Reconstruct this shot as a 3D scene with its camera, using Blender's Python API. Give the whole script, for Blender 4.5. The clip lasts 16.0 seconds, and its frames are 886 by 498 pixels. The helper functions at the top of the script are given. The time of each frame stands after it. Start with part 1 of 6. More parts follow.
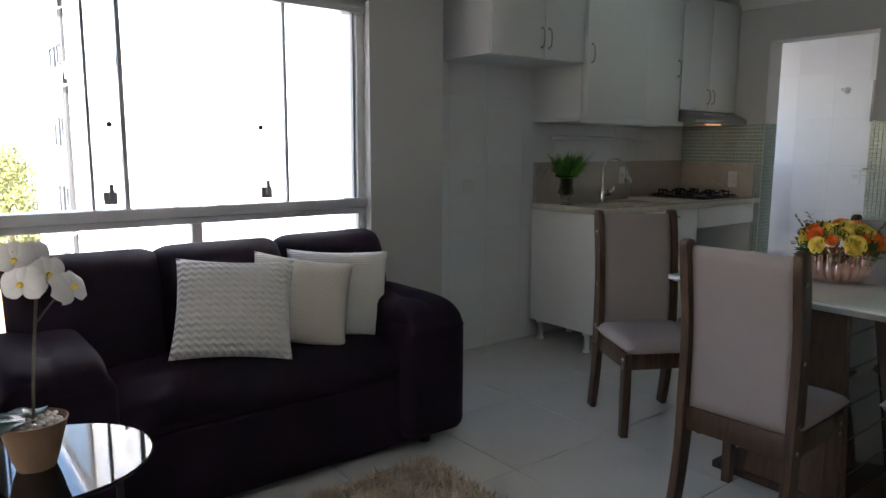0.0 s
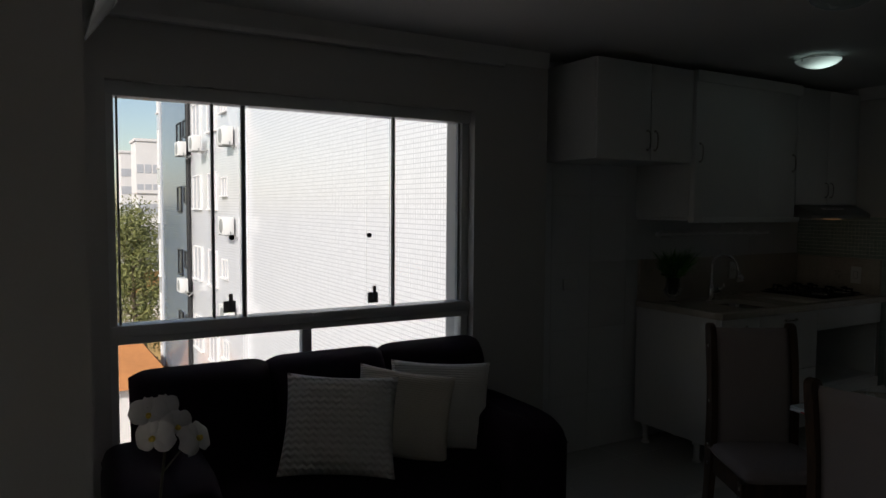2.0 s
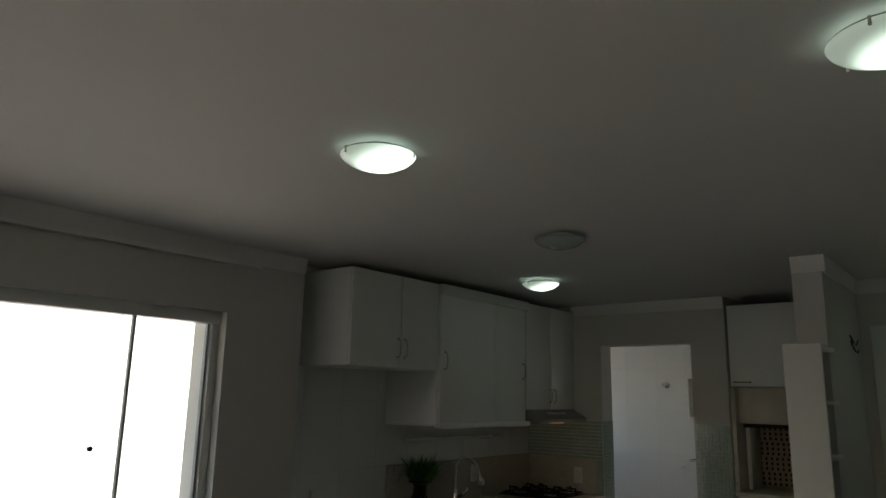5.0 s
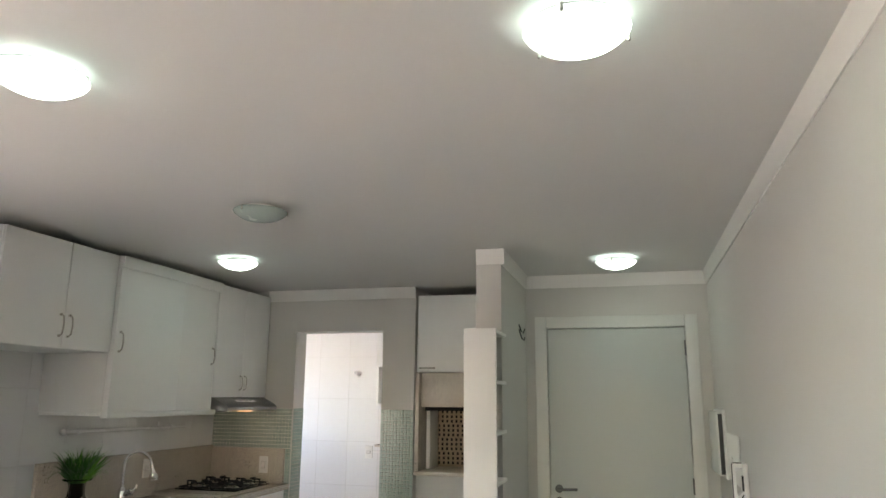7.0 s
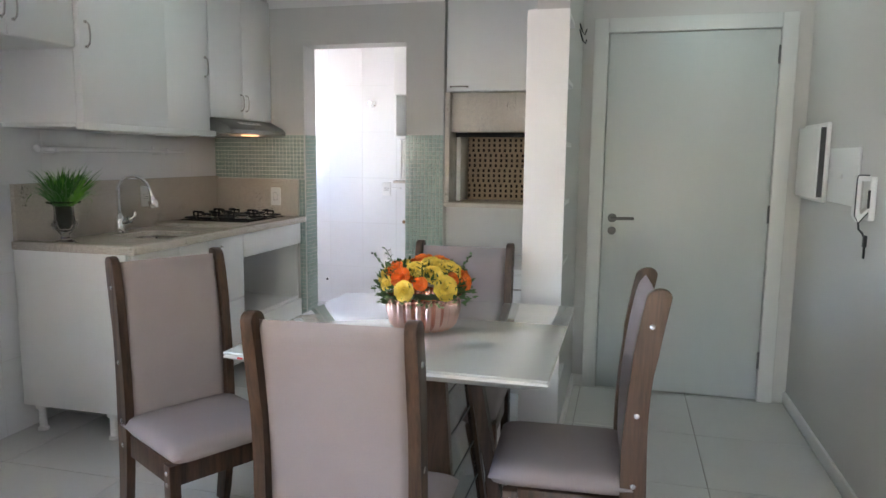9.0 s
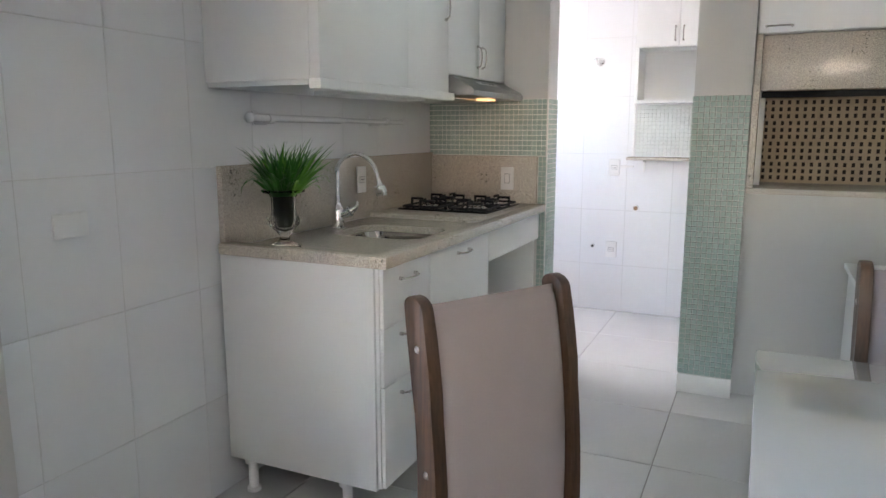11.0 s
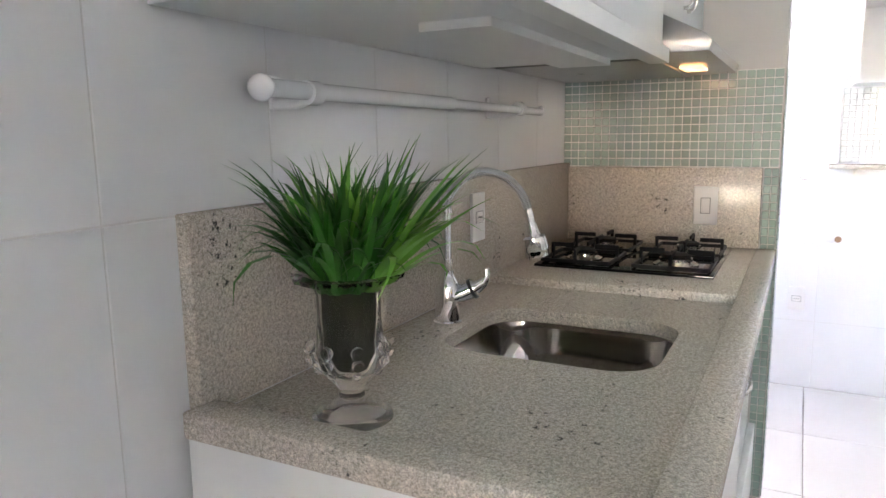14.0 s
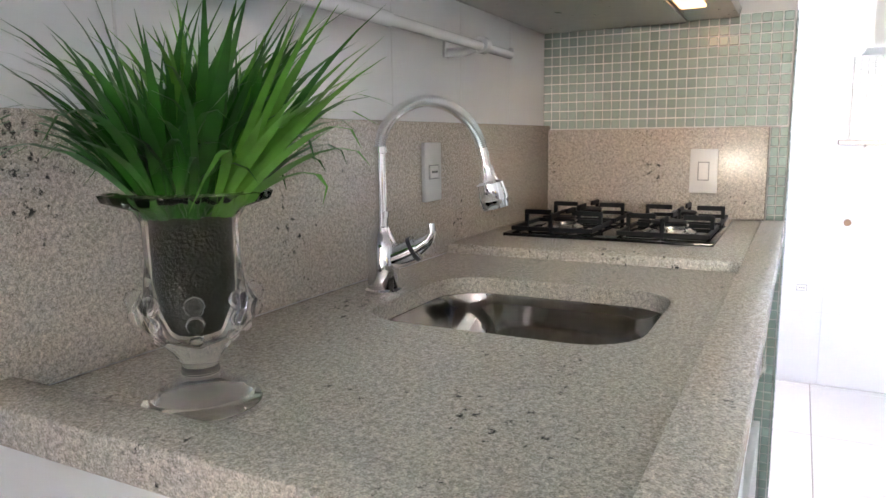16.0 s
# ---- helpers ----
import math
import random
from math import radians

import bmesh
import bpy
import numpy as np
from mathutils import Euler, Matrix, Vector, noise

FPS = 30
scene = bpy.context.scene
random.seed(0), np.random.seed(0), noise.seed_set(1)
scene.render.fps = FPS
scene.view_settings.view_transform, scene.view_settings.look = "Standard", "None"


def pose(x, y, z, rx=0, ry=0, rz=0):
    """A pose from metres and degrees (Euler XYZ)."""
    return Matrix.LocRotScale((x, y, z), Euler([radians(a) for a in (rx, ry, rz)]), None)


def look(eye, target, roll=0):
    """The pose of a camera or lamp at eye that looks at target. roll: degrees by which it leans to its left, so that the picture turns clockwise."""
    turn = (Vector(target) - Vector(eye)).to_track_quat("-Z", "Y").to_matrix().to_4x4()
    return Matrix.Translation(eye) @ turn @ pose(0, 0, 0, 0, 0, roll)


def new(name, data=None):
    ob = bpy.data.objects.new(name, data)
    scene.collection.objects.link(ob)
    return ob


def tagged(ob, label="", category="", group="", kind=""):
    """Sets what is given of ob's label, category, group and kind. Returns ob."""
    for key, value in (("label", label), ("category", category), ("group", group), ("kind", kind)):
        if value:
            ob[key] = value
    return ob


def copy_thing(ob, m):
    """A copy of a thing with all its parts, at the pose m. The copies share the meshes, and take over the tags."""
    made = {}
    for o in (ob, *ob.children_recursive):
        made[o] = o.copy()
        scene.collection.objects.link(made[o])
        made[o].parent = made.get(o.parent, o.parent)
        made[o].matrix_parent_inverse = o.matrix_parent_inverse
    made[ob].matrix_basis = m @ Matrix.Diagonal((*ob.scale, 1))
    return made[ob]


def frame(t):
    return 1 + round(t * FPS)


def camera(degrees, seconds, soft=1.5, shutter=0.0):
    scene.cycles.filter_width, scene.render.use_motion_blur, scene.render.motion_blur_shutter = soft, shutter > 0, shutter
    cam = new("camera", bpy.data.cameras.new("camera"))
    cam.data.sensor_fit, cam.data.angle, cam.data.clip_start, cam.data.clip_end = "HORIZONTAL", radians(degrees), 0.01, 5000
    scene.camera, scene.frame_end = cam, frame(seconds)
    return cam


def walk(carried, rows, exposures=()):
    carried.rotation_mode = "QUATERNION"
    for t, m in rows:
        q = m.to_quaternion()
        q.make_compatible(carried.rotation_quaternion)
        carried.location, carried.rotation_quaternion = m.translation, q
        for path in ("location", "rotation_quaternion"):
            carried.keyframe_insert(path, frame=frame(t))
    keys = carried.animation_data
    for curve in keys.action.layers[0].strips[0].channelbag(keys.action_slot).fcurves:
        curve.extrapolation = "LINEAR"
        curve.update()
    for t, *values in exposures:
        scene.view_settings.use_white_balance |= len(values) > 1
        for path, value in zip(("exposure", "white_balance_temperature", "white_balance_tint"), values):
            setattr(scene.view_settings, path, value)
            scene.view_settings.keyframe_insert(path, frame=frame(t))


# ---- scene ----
cam = camera(65.0, 16.0)
EXPOSURES = [(0, 3.2, 6600, 12), (0.6, 1.3, 6650, 12), (1.2, -0.2, 6700, 11), (3.2, -0.25, 6800, 10), (4.2, 1.0, 7200, 8), (5.5, 2.2, 7700, 5), (6.3, 3.75, 7900, 10), (7.0, 4.25, 7500, 14), (8.0, 4.45, 6800, 16), (10.0, 4.7, 6650, 16), (12.5, 4.95, 6640, 17), (14.5, 5.5, 6600, 19), (16.0, 5.62, 6550, 19)]
PATH = [
    (0, (0.644, 0.341, 1.34), (1.867, 1.896, 1.046), 0.3),
    (0.5, (0.689, 0.291, 1.368), (1.728, 1.972, 1.062), 0.0),
    (1, (0.678, 0.319, 1.44), (1.676, 2.027, 1.15), 0.1),
    (1.5, (0.641, 0.357, 1.499), (1.638, 2.074, 1.26), 0.4),
    (2, (0.621, 0.374, 1.574), (1.627, 2.098, 1.453), 0.4),
    (2.5, (0.606, 0.379, 1.65), (1.619, 2.103, 1.66), 0.6),
    (3, (0.624, 0.357, 1.639), (1.624, 2.079, 1.828), 0.4),
    (5.5, (0.586, 0.432, 1.707), (2.246, 1.462, 2.135), 0.9),
    (6, (0.625, 0.448, 1.72), (2.407, 1.251, 2.144), 0.4),
    (6.5, (0.67, 0.458, 1.69), (2.529, 1.064, 2.11), 0.6),
    (7, (0.729, 0.453, 1.621), (2.618, 0.959, 2.037), 0.5),
    (7.5, (0.889, 0.47, 1.526), (2.809, 0.94, 1.832), 0.4),
    (8, (1.105, 0.511, 1.423), (3.048, 0.982, 1.461), 0.5),
    (8.5, (1.239, 0.624, 1.383), (3.172, 1.103, 1.196), 0.6),
    (9, (1.388, 0.881, 1.381), (3.307, 1.379, 1.118), 0.6),
    (9.5, (1.566, 1.148, 1.363), (3.466, 1.69, 1.05), 0.7),
    (10, (1.777, 1.445, 1.356), (3.638, 2.098, 1.027), 0.5),
    (12.5, (2.903, 2.581, 1.358), (4.657, 3.479, 1.016), -0.5),
    (13, (3.184, 2.737, 1.337), (4.941, 3.633, 1.005), -0.9),
    (13.5, (3.344, 2.851, 1.331), (5.096, 3.758, 1.001), -0.7),
    (14, (3.437, 2.986, 1.33), (5.19, 3.892, 1.008), -0.8),
    (14.5, (3.503, 3.019, 1.319), (5.257, 3.926, 0.999), -0.8),
    (15, (3.619, 2.982, 1.275), (5.375, 3.884, 0.954), -0.9),
    (15.5, (3.687, 2.976, 1.241), (5.445, 3.874, 0.919), -0.7),
    (16, (3.732, 3.018, 1.192), (5.49, 3.918, 0.879), -0.7),
]
walk(cam, [(t, look(eye, target, roll)) for t, eye, target, roll in PATH], EXPOSURES)

# ---- world, sun, large lights ----
SUN_EL, SUN_AZ = 33.0, 235.0  # azimuth from +y towards +x
world = bpy.data.worlds.new("sky")
scene.world = world
world.use_nodes = True
wn = world.node_tree
sky = wn.nodes.new("ShaderNodeTexSky")
sky.sky_type = "NISHITA"
sky.sun_disc = False
sky.sun_elevation, sky.sun_rotation = radians(SUN_EL), radians(SUN_AZ)
sky.air_density, sky.dust_density = 1.0, 0.9
wn.nodes["Background"].inputs["Strength"].default_value = 0.15
wn.links.new(sky.outputs[0], wn.nodes["Background"].inputs["Color"])

sun_data = bpy.data.lights.new("sun", "SUN")
sun_data.energy, sun_data.angle, sun_data.color = 4.8, radians(0.55), (1.0, 0.965, 0.92)
sun = new("sun", sun_data)
a, e = radians(SUN_AZ), radians(SUN_EL)
sun_from = Vector((math.sin(a) * math.cos(e), math.cos(a) * math.cos(e), math.sin(e)))
sun.matrix_basis = look(sun_from * 50, (0, 0, 0))


def window_light(name, eye, target, w, h, watts, colour):
    d = bpy.data.lights.new(name, "AREA")
    d.shape, d.size, d.size_y, d.energy, d.color = "RECTANGLE", w, h, watts, colour
    ob = new(name, d)
    ob.matrix_basis = look(eye, target)
    return ob


window_light("west_daylight", (-4.04, 1.1, 1.5), (2.0, 1.1, 1.5), 1.15, 1.1, 0.8, (0.96, 0.965, 1.0))
window_light("laundry_daylight", (6.75, 4.36, 1.7), (6.75, 2.0, 1.2), 0.9, 0.8, 0.08, (0.93, 0.96, 1.0))

window_light("hood_lamp_light", (5.54, 3.275, 1.495), (5.70, 3.30, 1.2), 0.10, 0.05, 0.006, (1.0, 0.58, 0.30))


# ---- materials ----
def material(name, colour, rough=0.5, metal=0.0, var=0.06, scale=6.0, fine=80.0, bump=0.05, spec=0.5, coat=0.0, random_amount=0.0):
    """A surface whose colour varies at two scales, with fine relief."""
    m = bpy.data.materials.new(name)
    m.use_nodes = True
    nt = m.node_tree
    b = nt.nodes["Principled BSDF"]
    b.inputs["Roughness"].default_value = rough
    b.inputs["Metallic"].default_value = metal
    b.inputs["Specular IOR Level"].default_value = spec
    b.inputs["Coat Weight"].default_value = coat
    b.inputs["Coat Roughness"].default_value = 0.05
    co = nt.nodes.new("ShaderNodeTexCoord")
    big = nt.nodes.new("ShaderNodeTexNoise")
    big.inputs["Scale"].default_value = scale
    big.inputs["Detail"].default_value = 4.0
    small = nt.nodes.new("ShaderNodeTexNoise")
    small.inputs["Scale"].default_value = fine
    small.inputs["Detail"].default_value = 2.0
    nt.links.new(co.outputs["Object"], big.inputs["Vector"])
    nt.links.new(co.outputs["Object"], small.inputs["Vector"])
    mix = nt.nodes.new("ShaderNodeMath")
    mix.operation = "MULTIPLY_ADD"
    mix.inputs[1].default_value = 0.35
    nt.links.new(small.outputs["Fac"], mix.inputs[0])
    nt.links.new(big.outputs["Fac"], mix.inputs[2])
    value = mix.outputs[0]
    if random_amount:
        info = nt.nodes.new("ShaderNodeObjectInfo")
        r = nt.nodes.new("ShaderNodeMath")
        r.operation = "MULTIPLY_ADD"
        r.inputs[1].default_value = random_amount
        nt.links.new(info.outputs["Random"], r.inputs[0])
        nt.links.new(value, r.inputs[2])
        value = r.outputs[0]
    ramp = nt.nodes.new("ShaderNodeMapRange")
    ramp.inputs["From Min"].default_value, ramp.inputs["From Max"].default_value = 0.3, 1.05 + random_amount
    ramp.inputs["To Min"].default_value, ramp.inputs["To Max"].default_value = 1.0 - var, 1.0 + var
    nt.links.new(value, ramp.inputs["Value"])
    mul = nt.nodes.new("ShaderNodeVectorMath")
    mul.operation = "SCALE"
    mul.inputs[0].default_value = colour
    nt.links.new(ramp.outputs[0], mul.inputs["Scale"])
    nt.links.new(mul.outputs[0], b.inputs["Base Color"])
    rr = nt.nodes.new("ShaderNodeMapRange")
    rr.inputs["To Min"].default_value, rr.inputs["To Max"].default_value = max(0.0, rough - 0.07), min(1.0, rough + 0.07)
    nt.links.new(big.outputs["Fac"], rr.inputs["Value"])
    if rough > 0.12:
        nt.links.new(rr.outputs[0], b.inputs["Roughness"])
    if bump:
        bp = nt.nodes.new("ShaderNodeBump")
        bp.inputs["Strength"].default_value = bump
        bp.inputs["Distance"].default_value = 0.002
        nt.links.new(small.outputs["Fac"], bp.inputs["Height"])
        nt.links.new(bp.outputs[0], b.inputs["Normal"])
    return m


def granite(name, light, mid, dark, rough=0.22):
    """Speckled polished stone with clouds, grains and scattered dark minerals."""
    m = bpy.data.materials.new(name)
    m.use_nodes = True
    nt = m.node_tree
    b = nt.nodes["Principled BSDF"]
    b.inputs["Roughness"].default_value = rough
    co = nt.nodes.new("ShaderNodeTexCoord")
    n1 = nt.nodes.new("ShaderNodeTexNoise")
    n1.inputs["Scale"].default_value, n1.inputs["Detail"].default_value, n1.inputs["Roughness"].default_value = 175.0, 7.0, 0.8
    n2 = nt.nodes.new("ShaderNodeTexNoise")
    n2.inputs["Scale"].default_value, n2.inputs["Detail"].default_value = 7.0, 4.0
    v = nt.nodes.new("ShaderNodeTexVoronoi")
    v.inputs["Scale"].default_value = 720.0
    n3 = nt.nodes.new("ShaderNodeTexNoise")
    n3.inputs["Scale"].default_value, n3.inputs["Detail"].default_value, n3.inputs["Roughness"].default_value = 75.0, 5.0, 0.7
    for n in (n1, n2, v, n3):
        nt.links.new(co.outputs["Object"], n.inputs["Vector"])
    r1 = nt.nodes.new("ShaderNodeValToRGB")
    r1.color_ramp.elements[0].position, r1.color_ramp.elements[0].color = 0.33, (*mid, 1)
    r1.color_ramp.elements[1].position, r1.color_ramp.elements[1].color = 0.60, (*light, 1)
    nt.links.new(n1.outputs["Fac"], r1.inputs[0])
    cell = nt.nodes.new("ShaderNodeMixRGB")
    cell.blend_type = "MULTIPLY"
    cell.inputs[0].default_value = 0.6
    nt.links.new(r1.outputs[0], cell.inputs[1])
    grey = nt.nodes.new("ShaderNodeRGBToBW")
    nt.links.new(v.outputs["Color"], grey.inputs[0])
    gr = nt.nodes.new("ShaderNodeMapRange")
    gr.inputs["To Min"].default_value, gr.inputs["To Max"].default_value = 0.22, 1.45
    nt.links.new(grey.outputs[0], gr.inputs["Value"])
    nt.links.new(gr.outputs[0], cell.inputs[2])
    add = nt.nodes.new("ShaderNodeMath")
    add.operation = "MULTIPLY_ADD"
    add.inputs[1].default_value = 0.55
    nt.links.new(n2.outputs["Fac"], add.inputs[0])
    nt.links.new(n3.outputs["Fac"], add.inputs[2])
    r2 = nt.nodes.new("ShaderNodeValToRGB")
    r2.color_ramp.elements[0].position, r2.color_ramp.elements[0].color = 0.93, (0, 0, 0, 1)
    r2.color_ramp.elements[1].position, r2.color_ramp.elements[1].color = 1.0, (1, 1, 1, 1)
    nt.links.new(add.outputs[0], r2.inputs[0])
    mx = nt.nodes.new("ShaderNodeMixRGB")
    mx.inputs[2].default_value = (*dark, 1)
    nt.links.new(r2.outputs[0], mx.inputs[0])
    nt.links.new(cell.outputs[0], mx.inputs[1])
    nt.links.new(mx.outputs[0], b.inputs["Base Color"])
    return m


def wood(name, a_col, b_col, axis_scale=(28.0, 28.0, 2.2), rough=0.45):
    m = bpy.data.materials.new(name)
    m.use_nodes = True
    nt = m.node_tree
    b = nt.nodes["Principled BSDF"]
    b.inputs["Roughness"].default_value = rough
    co = nt.nodes.new("ShaderNodeTexCoord")
    mp = nt.nodes.new("ShaderNodeMapping")
    mp.inputs["Scale"].default_value = axis_scale
    n = nt.nodes.new("ShaderNodeTexNoise")
    n.inputs["Scale"].default_value, n.inputs["Detail"].default_value, n.inputs["Distortion"].default_value = 1.6, 6.0, 0.6
    f = nt.nodes.new("ShaderNodeTexNoise")
    f.inputs["Scale"].default_value, f.inputs["Detail"].default_value = 9.0, 3.0
    info = nt.nodes.new("ShaderNodeObjectInfo")
    nt.links.new(co.outputs["Object"], mp.inputs["Vector"])
    nt.links.new(mp.outputs[0], n.inputs["Vector"])
    nt.links.new(mp.outputs[0], f.inputs["Vector"])
    s = nt.nodes.new("ShaderNodeMath")
    s.operation = "MULTIPLY_ADD"
    s.inputs[1].default_value = 0.4
    nt.links.new(f.outputs["Fac"], s.inputs[0])
    nt.links.new(n.outputs["Fac"], s.inputs[2])
    s2 = nt.nodes.new("ShaderNodeMath")
    s2.operation = "MULTIPLY_ADD"
    s2.inputs[1].default_value = 0.22
    nt.links.new(info.outputs["Random"], s2.inputs[0])
    nt.links.new(s.outputs[0], s2.inputs[2])
    r = nt.nodes.new("ShaderNodeValToRGB")
    r.color_ramp.elements[0].position, r.color_ramp.elements[0].color = 0.5, (*a_col, 1)
    r.color_ramp.elements[1].position, r.color_ramp.elements[1].color = 1.0, (*b_col, 1)
    nt.links.new(s2.outputs[0], r.inputs[0])
    nt.links.new(r.outputs[0], b.inputs["Base Color"])
    bp = nt.nodes.new("ShaderNodeBump")
    bp.inputs["Strength"].default_value, bp.inputs["Distance"].default_value = 0.25, 0.001
    nt.links.new(s.outputs[0], bp.inputs["Height"])
    nt.links.new(bp.outputs[0], b.inputs["Normal"])
    return m


def glass(name, rough=0.0, tint=(1, 1, 1), ior=1.45):
    m = bpy.data.materials.new(name)
    m.use_nodes = True
    b = m.node_tree.nodes["Principled BSDF"]
    b.inputs["Base Color"].default_value = (*tint, 1)
    b.inputs["Transmission Weight"].default_value = 1.0
    b.inputs["Roughness"].default_value, b.inputs["IOR"].default_value = rough, ior
    return m


def glow(name, colour, strength):
    m = bpy.data.materials.new(name)
    m.use_nodes = True
    b = m.node_tree.nodes["Principled BSDF"]
    b.inputs["Base Color"].default_value = (0.8, 0.82, 0.8, 1)
    b.inputs["Roughness"].default_value = 0.3
    b.inputs["Emission Color"].default_value = (*colour, 1)
    b.inputs["Emission Strength"].default_value = strength
    return m


def facade_tile(name, colour, joint, size, rough):
    """Ceramic cladding of a distant wall: a fine square grid of joints."""
    m = bpy.data.materials.new(name)
    m.use_nodes = True
    nt = m.node_tree
    b = nt.nodes["Principled BSDF"]
    b.inputs["Roughness"].default_value = rough
    co = nt.nodes.new("ShaderNodeTexCoord")
    sep = nt.nodes.new("ShaderNodeSeparateXYZ")
    nt.links.new(co.outputs["Object"], sep.inputs[0])
    summed = nt.nodes.new("ShaderNodeMath")
    summed.operation = "ADD"
    nt.links.new(sep.outputs[0], summed.inputs[0])
    nt.links.new(sep.outputs[1], summed.inputs[1])
    com = nt.nodes.new("ShaderNodeCombineXYZ")
    nt.links.new(summed.outputs[0], com.inputs[0])
    nt.links.new(sep.outputs[2], com.inputs[1])
    br = nt.nodes.new("ShaderNodeTexBrick")
    br.offset = 0.0
    br.inputs["Scale"].default_value = 1.0
    br.inputs["Brick Width"].default_value, br.inputs["Row Height"].default_value = size, size
    br.inputs["Mortar Size"].default_value = size * 0.085
    br.inputs["Color1"].default_value = (*colour, 1)
    br.inputs["Color2"].default_value = tuple(c * 0.93 for c in colour) + (1,)
    br.inputs["Mortar"].default_value = (*joint, 1)
    nt.links.new(com.outputs[0], br.inputs["Vector"])
    nt.links.new(br.outputs["Color"], b.inputs["Base Color"])
    return m


M = {}
M["plaster"] = material("greige_plaster", (0.60, 0.58, 0.555), 0.8, var=0.04, scale=1.2, fine=160, bump=0.12, spec=0.2)
M["ceiling"] = material("ceiling_paint", (0.72, 0.70, 0.69), 0.85, var=0.03, scale=0.8, fine=120, bump=0.08, spec=0.2)
M["white_paint"] = material("white_paint", (0.78, 0.76, 0.74), 0.6, var=0.02, scale=2, bump=0.03)
M["cabinet"] = material("white_laminate", (0.79, 0.79, 0.775), 0.32, var=0.02, scale=2.5, bump=0.02)
M["door"] = material("pale_lacquer", (0.54, 0.565, 0.55), 0.4, var=0.025, scale=2.0, bump=0.03)
M["casing"] = material("casing_lacquer", (0.68, 0.68, 0.655), 0.42, var=0.03, scale=3.0, bump=0.03)
M["wall_tile"] = material("white_wall_tile", (0.78, 0.78, 0.785), 0.18, var=0.03, scale=1.5, fine=30, bump=0.02, random_amount=0.15)
M["grout"] = material("grout", (0.66, 0.65, 0.635), 0.9, var=0.1, scale=8, bump=0.2)
M["floor_tile"] = material("porcelain_floor_tile", (0.62, 0.61, 0.595), 0.22, var=0.05, scale=2.2, fine=40, bump=0.015, random_amount=0.2)
M["floor_grout"] = material("floor_grout", (0.30, 0.28, 0.26), 0.9, var=0.15, scale=8, bump=0.2)
M["mosaic"] = material("green_glass_mosaic", (0.37, 0.455, 0.41), 0.12, var=0.13, scale=9, fine=60, bump=0.02, random_amount=1.2)
# Paler copy of the green mosaic, with the laundry's glare put into the colour.
M["pale_mosaic"] = material("glare_paled_mosaic", (0.66, 0.69, 0.66), 0.12, var=0.08, scale=9, fine=60, bump=0.02, random_amount=0.7)
M["mosaic_grout"] = material("mosaic_grout", (0.78, 0.78, 0.74), 0.85, var=0.06, scale=12, bump=0.2)
M["granite"] = granite("beige_granite", (0.75, 0.675, 0.585), (0.32, 0.28, 0.235), (0.055, 0.055, 0.052), 0.22)
M["wood"] = wood("brown_wood", (0.026, 0.013, 0.008), (0.098, 0.050, 0.027))
M["dark_wood"] = wood("dark_wood", (0.03, 0.016, 0.011), (0.075, 0.042, 0.027))
M["suede"] = material("mauve_suede", (0.315, 0.265, 0.262), 0.85, var=0.07, scale=5, fine=300, bump=0.15, spec=0.15)
M["sofa"] = material("aubergine_suede", (0.018, 0.0075, 0.018), 0.75, var=0.35, scale=5, fine=240, bump=0.3, spec=0.22)
M["chrome"] = material("chrome", (0.82, 0.82, 0.83), 0.06, metal=1.0, var=0.02, bump=0)
M["steel"] = material("stainless_steel", (0.36, 0.345, 0.325), 0.06, metal=1.0, var=0.05, scale=20, bump=0.02)
M["hood"] = material("brushed_steel", (0.33, 0.325, 0.315), 0.3, metal=1.0, var=0.06, scale=30, bump=0.03)
M["nickel"] = material("brushed_nickel", (0.62, 0.60, 0.57), 0.25, metal=1.0, var=0.04, bump=0)
M["copper"] = material("rose_copper", (0.80, 0.52, 0.44), 0.05, metal=1.0, var=0.05, bump=0)
M["black_glass"] = material("black_glass", (0.008, 0.008, 0.009), 0.04, var=0.0, bump=0, spec=0.4)
M["iron"] = material("black_iron", (0.010, 0.010, 0.011), 0.6, var=0.2, scale=40, bump=0.1, spec=0.3)
M["alu"] = material("window_aluminium", (0.70, 0.70, 0.69), 0.35, metal=0.1, var=0.04, bump=0.02)
M["dark_gasket"] = material("dark_gasket", (0.34, 0.34, 0.34), 0.5, var=0.1, bump=0.02)
M["dark_steel"] = material("dull_dark_steel", (0.15, 0.15, 0.15), 0.5, metal=1.0, var=0.05, bump=0)
M["enamel"] = material("white_enamel", (0.84, 0.84, 0.85), 0.18, var=0.02, bump=0)
M["white_plastic"] = material("white_plastic", (0.76, 0.75, 0.73), 0.35, var=0.02, bump=0.01)
M["grey_plastic"] = material("grey_plastic", (0.30, 0.30, 0.29), 0.4, var=0.05, bump=0.01)
M["black_plastic"] = material("black_plastic", (0.018, 0.018, 0.02), 0.4, var=0.1, bump=0.01)
M["table_white"] = material("white_lacquer", (0.72, 0.71, 0.69), 0.2, var=0.02, bump=0)
M["table_glass"] = material("painted_glass_top", (0.52, 0.535, 0.51), 0.03, var=0.015, scale=1.0, bump=0, coat=1.0, spec=1.0)
M["glass"] = glass("clear_glass")
M["urn_glass"] = glass("pressed_glass", ior=1.24)
M["pane"] = glass("window_pane", ior=1.12)
M["gloss_panel"] = material("glossy_brown_panel", (0.085, 0.058, 0.042), 0.07, var=0.2, scale=9, bump=0.02, coat=0.6)
